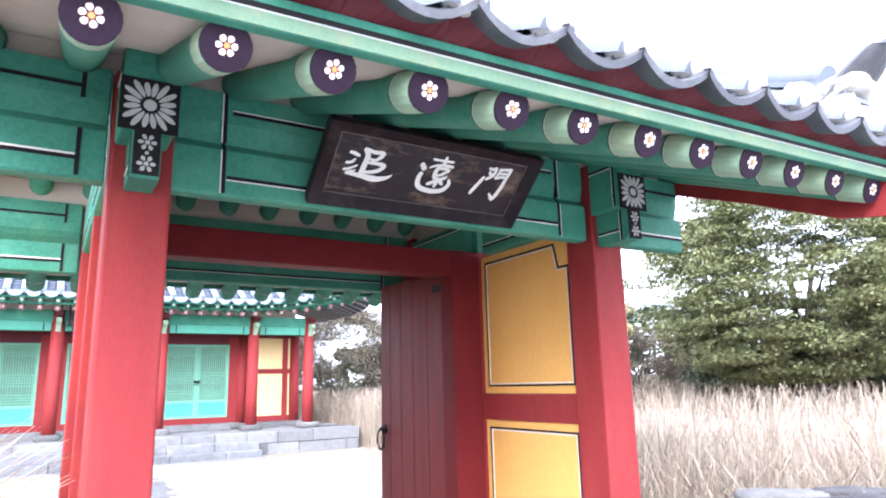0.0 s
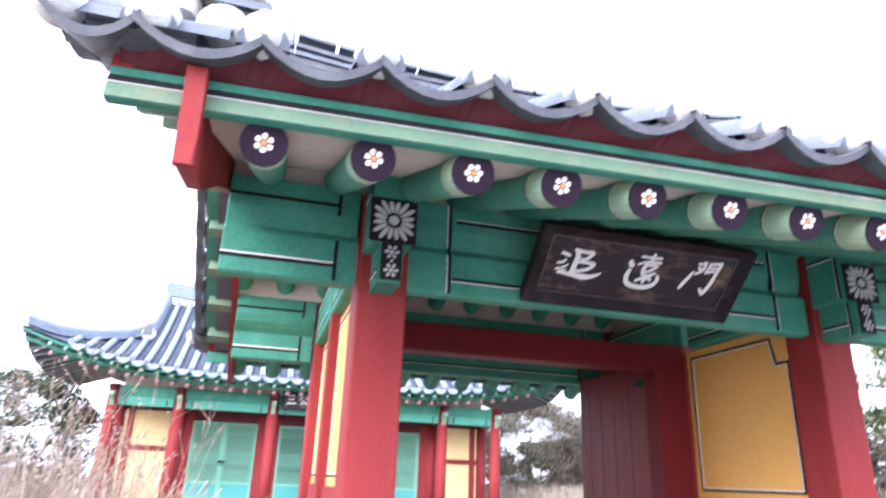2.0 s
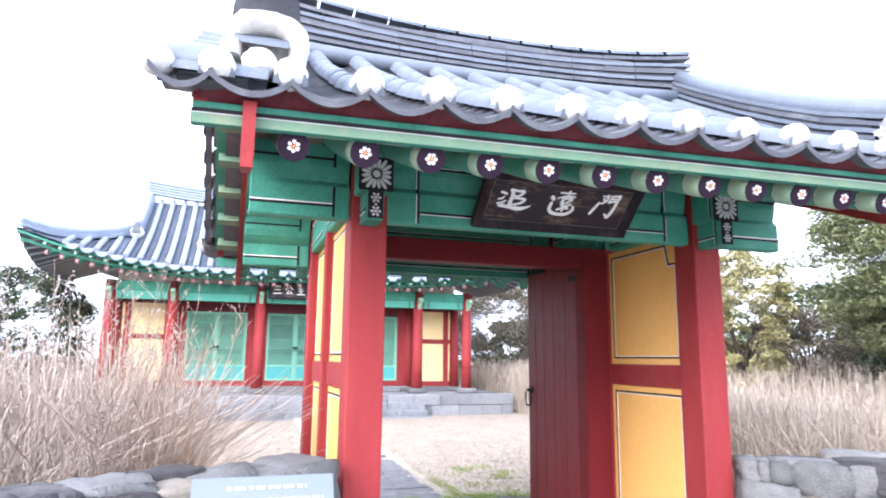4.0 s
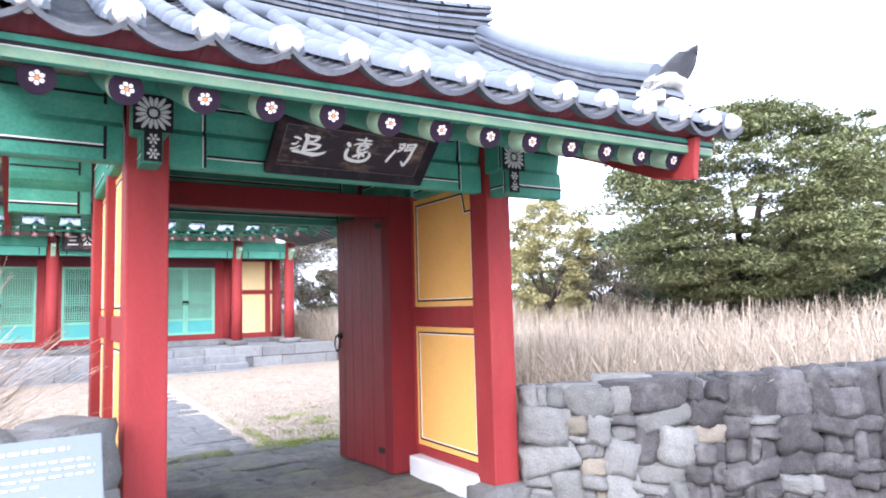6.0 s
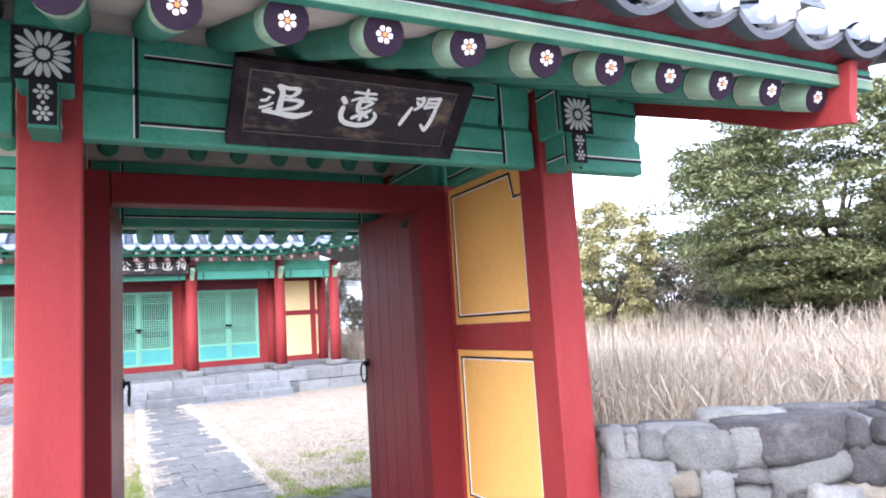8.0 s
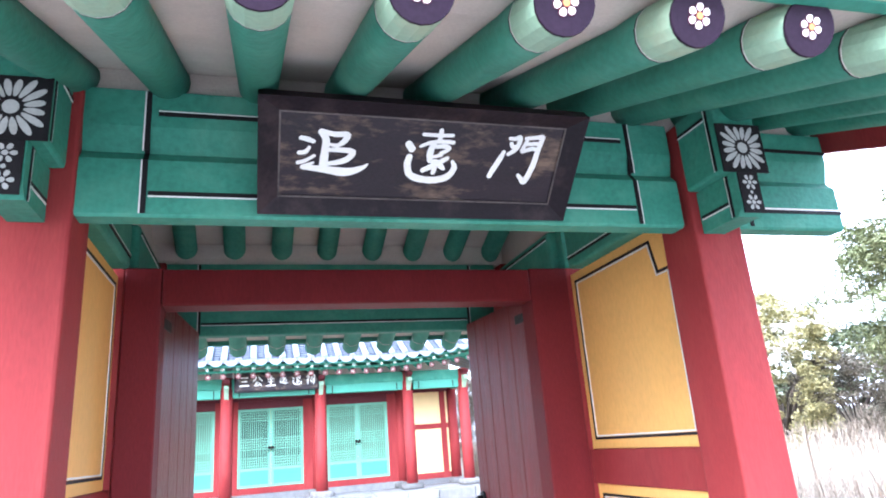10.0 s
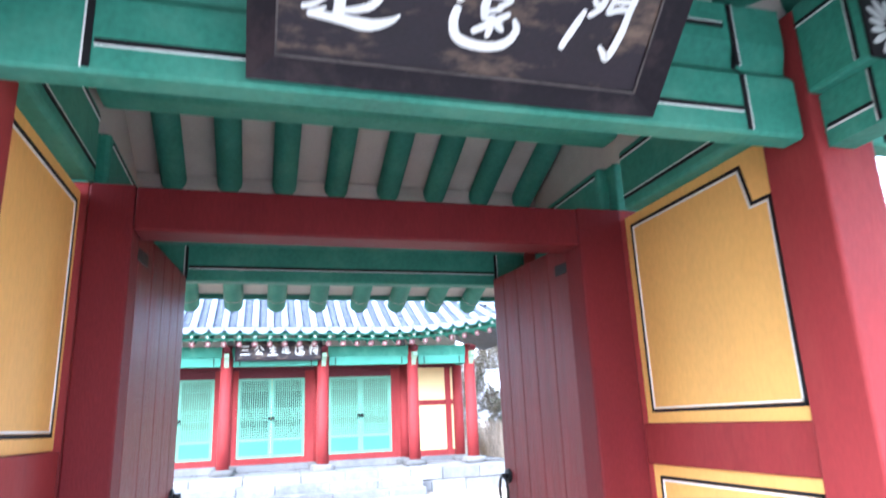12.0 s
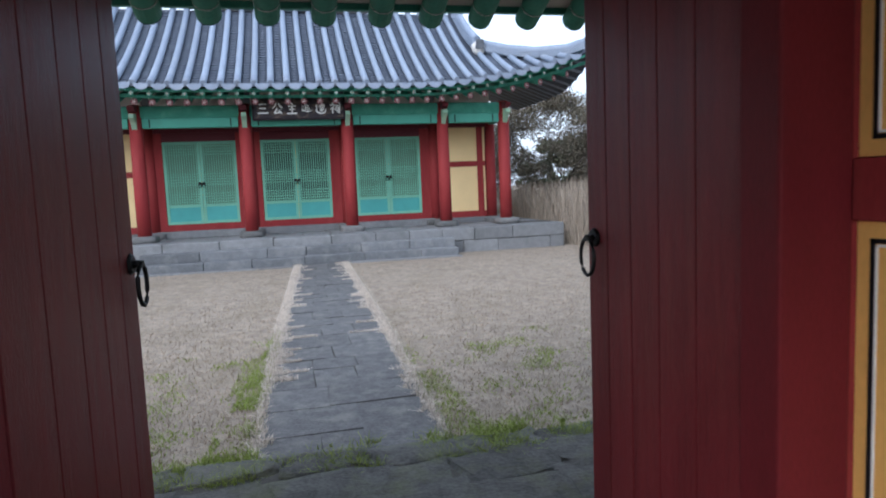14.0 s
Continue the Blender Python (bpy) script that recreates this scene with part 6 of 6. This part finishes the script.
    me = bpy.data.meshes.new("crown")
    V = (np.array(V) - np.array(at)).tolist()
    me.from_pydata(V, [], F)
    me.materials.append(leafmat)
    ob = new("crown", me)
    ob.parent = t
    return t


tree("evergreen_tree", (19.3, 9.2, FLOOR - 0.2), 8.1, 4.75, 11, LEAF, "broad dark green evergreen tree with layered foliage", 0.30, 600, 380, 0.062, 0.15, 0.26, 0.0, 0.118, 1.12)
tree("evergreen_tree", (29.5, 9.0, FLOOR - 0.2), 6.6, 4.2, 12, LEAF, "dense evergreen tree at the field's edge", 0.26, 240, 240, 0.10, 0.06, 0.4)
tree("yellowish_tree", (18.6, 18.5, FLOOR - 0.2), 6.2, 2.1, 13, LEAF_YELLOW, "yellow-green bushy tree beyond the reeds", 0.16, 200, 230, 0.065, 0.06, 0.6)
tree("grey_bush", (21.5, 18.0, FLOOR - 0.2), 3.6, 2.4, 14, TWIG, "grey leafless bush beyond the reeds", 0.08, 150, 260, 0.055, 0.02, 0.7)
tree("dark_bush", (23.5, 13.2, FLOOR - 0.2), 2.4, 3.0, 15, LEAF_DARK, "dark green bush behind the tree", 0.10, 130, 240, 0.07, 0.02, 0.6)
tree("dark_bush", (25.5, 8.6, FLOOR - 0.2), 2.6, 3.2, 16, LEAF_DARK, "dark green bush at the field's edge", 0.10, 150, 240, 0.08, 0.02, 0.6)
# Far pines: haze is put into their colour by the lighter leaf material.
tree("pine_tree", (38.0, 13.2, FLOOR - 0.2), 11.0, 2.3, 17, LEAF, "tall thin pine behind the other trees", 0.20, 70, 130, 0.10, 0.55, 0.5)
tree("pine_tree", (41.0, 10.8, FLOOR - 0.2), 11.4, 2.3, 22, LEAF, "tall open pine behind the other trees", 0.20, 70, 130, 0.10, 0.5, 0.5)
tree("grey_bush", (10.8, 26.5, FLOOR - 0.1), 5.6, 3.3, 18, TWIG, "dense grey-brown thicket beside the hall", 0.14, 300, 330, 0.05, 0.02, 0.7)
tree("grey_bush", (15.5, 27.5, FLOOR - 0.1), 5.0, 3.2, 19, TWIG, "grey bare thicket behind the hall", 0.10, 220, 260, 0.06, 0.02, 0.7)
tree("dark_bush", (-9.6, 22.3, FLOOR - 0.1), 4.9, 2.7, 20, LEAF_DARK, "dark thicket beside the hall", 0.14, 200, 260, 0.06, 0.03, 0.6)
tree("grey_bush", (-15.5, 20.0, FLOOR - 0.1), 4.4, 3.0, 21, TWIG, "grey bare thicket beyond the wall", 0.10, 110, 110, 0.12, 0.04, 0.7)
for k in range(9):
    rng = random.Random(300 + k)
    a = radians(24 + k * 8.5)
    d = rng.uniform(40, 48)
    tree("far_tree", (d * math.sin(a), d * math.cos(a), FLOOR - 0.2), rng.uniform(3.5, 5.5), rng.uniform(3.5, 5.0), 310 + k, (LEAF_DARK, TWIG, LEAF)[k % 3], "low far tree at the edge of the field", 0.15, 80, 80, 0.2, 0.05, 0.6)

# ---- fieldstone walls ----
def stone_variants(count, seed0):
    """Rounded, uneven fieldstones of unit size, somewhat flat on their faces."""
    out = []
    for k in range(count):
        b = bmesh.new()
        bmesh.ops.create_cube(b, size=1.0)
        bmesh.ops.subdivide_edges(b, edges=b.edges, cuts=3, use_grid_fill=True)
        off = Vector((seed0 * 1.7 + k * 3.1, k * 5.3, seed0))
        for v in b.verts:
            c = v.co * 2
            p = 9
            c *= (abs(c.x) ** p + abs(c.y) ** p + abs(c.z) ** p) ** (-1 / p) * 0.5
            c *= 1 + 0.20 * noise.noise(c * 2.2 + off)
            c += 0.055 * Vector((noise.noise(c * 4 + off), 1.5 * noise.noise(c * 4 - off), noise.noise(c * 4 + off * 2)))
            v.co = c
        for f in b.faces:
            f.smooth = True
        out.append(b)
    return out


SHAPES = {}
for key, q in (("grey", STONE), ("warm", STONE_WARM), ("dark", STONE_DARK)):
    SHAPES[key] = [mesh_of("stone", b, q, False) for b in stone_variants(9, 500 + len(SHAPES) * 20)]


def field_wall(name, start, way, length, seed, h0, h1, label, keep_dark):
    """A dry-stone wall: an earth core, face stones in rough courses, flat coping stones."""
    rng = random.Random(seed)
    d = Vector((*way, 0)).normalized()
    nrm = Vector((d.y, -d.x, 0))
    if nrm.y > 0:
        nrm = -nrm
    th = 0.46
    p0 = Vector((*start, 0))
    b = bmesh.new()
    vs = []
    for q in (0, length):
        h = h0 + (h1 - h0) * q / length - 0.07
        for off in (-0.09, -th):
            for z in (FLOOR - 0.1, h):
                vs.append(b.verts.new(p0 + d * q + nrm * off + Vector((0, 0, z))))
    for q in ((0, 1, 3, 2), (4, 6, 7, 5), (0, 4, 5, 1), (2, 3, 7, 6), (1, 5, 7, 3)):
        b.faces.new([vs[k] for k in q])
    bmesh.ops.recalc_face_normals(b, faces=b.faces)
    wall = solid(name, b, WALL_CORE, label, "stone wall")
    ang = math.atan2(d.y, d.x)
    # face stones: an irregular mosaic of cells
    def cells(q0, z0, w, h):
        big = w > 0.46 or h > 0.36
        if big or (w * h > 0.03 and rng.random() < 0.6):
            cut = rng.uniform(0.32, 0.68)
            if w > h * rng.uniform(0.85, 1.25):
                return cells(q0, z0, w * cut, h) + cells(q0 + w * cut, z0, w * (1 - cut), h)
            return cells(q0, z0, w, h * cut) + cells(q0, z0 + h * cut, w, h * (1 - cut))
        return [(q0, z0, w, h)]
    q = 0.0
    while q < length:
        w = rng.uniform(0.8, 1.5)
        top = h0 + (h1 - h0) * (q + w / 2) / length
        for qq, z, ww, h in cells(q, FLOOR - 0.1, w, top - FLOOR + 0.1):
            dark = keep_dark(qq) > rng.random()
            kind = "dark" if dark else ("warm" if rng.random() < 0.10 else "grey")
            me = rng.choice(SHAPES[kind])
            c = p0 + d * (qq + ww / 2 + rng.uniform(-.015, .015)) + nrm * (-0.13 + rng.uniform(-.025, .03)) + Vector((0, 0, z + h / 2))
            lean = Matrix(((1, 0, rng.uniform(-.28, .28), 0), (0, 1, 0, 0), (rng.uniform(-.2, .2), 0, 1, 0), (0, 0, 0, 1)))
            m = Matrix.Translation(c) @ Matrix.Rotation(ang + rng.uniform(-.08, .08), 4, "Z") @ lean @ Matrix.Rotation(rng.uniform(-.16, .16), 4, "Y") @ Matrix.Diagonal((ww * 1.14, rng.uniform(.26, .34), h * 1.14, 1)) @ Matrix.Rotation(rng.choice((0, math.pi)), 4, "Z") @ Matrix.Rotation(rng.choice((0, math.pi)), 4, "X")
            share("stone", me, m, wall)
        q += w
    q = 0.0
    while q < length:
        w = rng.uniform(0.25, 0.5)
        top = h0 + (h1 - h0) * (q + w / 2) / length
        for off in (-0.17, -0.36):
            me = rng.choice(SHAPES["dark" if rng.random() < 0.35 + 0.5 * keep_dark(q) else "grey"])
            c = p0 + d * (q + w / 2) + nrm * off + Vector((0, 0, top - 0.05 + rng.uniform(-.02, .03)))
            share("stone", me, Matrix.Translation(c) @ Matrix.Rotation(ang + rng.uniform(-.2, .2), 4, "Z") @ Matrix.Diagonal((w * 1.1, 0.27, rng.uniform(.09, .15), 1)), wall)
        q += w
    return wall


field_wall("wall_east", (1.52, -0.06), (1, -0.70), 6.5, 21, 0.76, 1.02, "rough grey fieldstone wall beside the gate", lambda q: 0.05 if q < 0.9 else (0.5 if q < 1.4 else 0.92))
field_wall("wall_west", (-1.52, -0.10), (-1, -0.60), 4.5, 22, 0.86, 0.94, "dark rough fieldstone wall beside the gate", lambda q: 0.2 if q < 0.4 else 0.88)

# ---- paving ----
def slab_mesh(seed, material):
    b = bmesh.new()
    rng = random.Random(seed)
    box(b, (-0.5, -0.5, -1), (0.5, 0.5, 0), 0.0)
    for v in b.verts:
        v.co.x += rng.uniform(-.03, .03)
        v.co.y += rng.uniform(-.03, .03)
        v.co.z += rng.uniform(-.06, .06) if v.co.z > -0.5 else 0
    bmesh.ops.bevel(b, geom=[e for e in b.edges if e.verts[0].co.z > -0.5 and e.verts[1].co.z > -0.5], offset=0.018, segments=1, affect="EDGES")
    return mesh_of("slab", b, material)


def flag_mesh(seed):
    b = bmesh.new()
    stone(b, (0, 0, 0), (1, 1, 1), seed, rough=0.26, cuts=3)
    return mesh_of("flagstone", b, FLAG)


SLABS = [slab_mesh(800 + k, PAVE) for k in range(6)]
FLAGS = [flag_mesh(820 + k) for k in range(8)]
bm = bmesh.new()
v = [bm.verts.new((x, y, COURT - 0.012)) for x, y in ((-0.80, 3.4), (0.62, 3.4), (0.80, 15.6), (-0.32, 15.6))]
bm.faces.new(v)
path = solid("path", bm, EARTH, "grey stone slab path across the courtyard", "path")
rng = random.Random(31)
y = 3.45
joints = []
while y < 15.5:
    h = rng.uniform(0.38, 0.62)
    a, c = path_edges(y + h / 2)
    cuts = sorted([a + (c - a) * rng.uniform(0.28, 0.40), a + (c - a) * rng.uniform(0.60, 0.74)])
    if rng.random() < 0.4:
        cuts = [a + (c - a) * rng.uniform(0.4, 0.6)]
    xs_ = [a] + cuts + [c]
    for xa, xb in zip(xs_, xs_[1:]):
        ex = rng.uniform(-0.03, 0.03)
        share("slab", rng.choice(SLABS), Matrix.Translation(((xa + xb) / 2, y + h / 2 + ex, COURT + rng.uniform(-.003, .006))) @ Matrix.Rotation(rng.choice((0, math.pi)), 4, "Z") @ Matrix.Diagonal((xb - xa - 0.004, h - 0.005, 0.06, 1)), path)
    y += h
    joints.append(y)

# pale grass that has crept along some joints from the path's edges
rs = np.random.RandomState(41)
spots = []
for y in joints:
    for side in (0, 1):
        if rs.rand() < (0.62 if y > 5.5 else 0.3):
            a, c = path_edges(y)
            reach = rs.uniform(0.08, 0.5) * (c - a) * 0.8
            for k in range(int(150 + 500 * reach)):
                u = reach * rs.rand() ** 1.5
                spots.append((a + u if side == 0 else c - u, y + rs.normal() * 0.030 * (1.1 - u / reach), COURT - 0.004))
ribbon_field("joint_grass", np.array(spots), (0.015, 0.045), (0.003, 0.006), 1.6, "pale dry grass grown along the path's joints", "grass", BLADE_PALE, 10, segs=2)

bm = bmesh.new()
v = [bm.verts.new((x, y, FLOOR - 0.008)) for x, y in ((-1.7, -0.5), (1.7, -0.5), (1.7, 3.5), (-1.7, 3.55))]
bm.faces.new(v)
yard = solid("pavement", bm, EARTH, "dark uneven flagstones under and before the gate", "paving")
y = -0.45
while y < 3.3:
    h = rng.uniform(0.28, 0.5)
    half = 1.6 if y > -0.4 else 2.4
    x = -half
    while x < half:
        w = rng.uniform(0.35, 0.8)
        share("flagstone", rng.choice(FLAGS), Matrix.Translation((x + w / 2, y + h / 2 + rng.uniform(-.03, .03), FLOOR - 0.035 + rng.uniform(-.006, .012))) @ Matrix.Rotation(rng.choice((0, math.pi)) + rng.uniform(-.25, .25), 4, "Z") @ Matrix.Diagonal((w * 1.12, h * 1.15, 0.085, 1)), yard)
        x += w
    y += h

# rough stones along the rear edge, one step above the courtyard
x = -1.75
while x < 1.75:
    w = rng.uniform(0.35, 0.75)
    share("kerb_stone", rng.choice(FLAGS), Matrix.Translation((x + w / 2, 3.50 - 0.03 * x + rng.uniform(-.03, .03), (FLOOR + COURT) / 2 - 0.03)) @ Matrix.Rotation(rng.uniform(-.1, .1), 4, "Z") @ Matrix.Diagonal((w * 1.1, 0.30, 0.17 + rng.uniform(0, .03), 1)), yard)
    x += w

# Unseen yard, added with a tone that sets the light bounced under the eaves.
bm = bmesh.new()
v = [bm.verts.new((x, y, FLOOR + 0.012)) for x, y in ((-9, -30), (9, -30), (9, -8), (4.5, -2.4), (1.5, -0.45), (-1.5, -0.45), (-4.5, -2.4), (-9, -8))]
bm.faces.new(v)
bmesh.ops.subdivide_edges(bm, edges=bm.edges, cuts=3)
solid("yard", bm, BOUNCE_GROUND, "unseen grey yard before the gate, toned to bounce light", "ground")
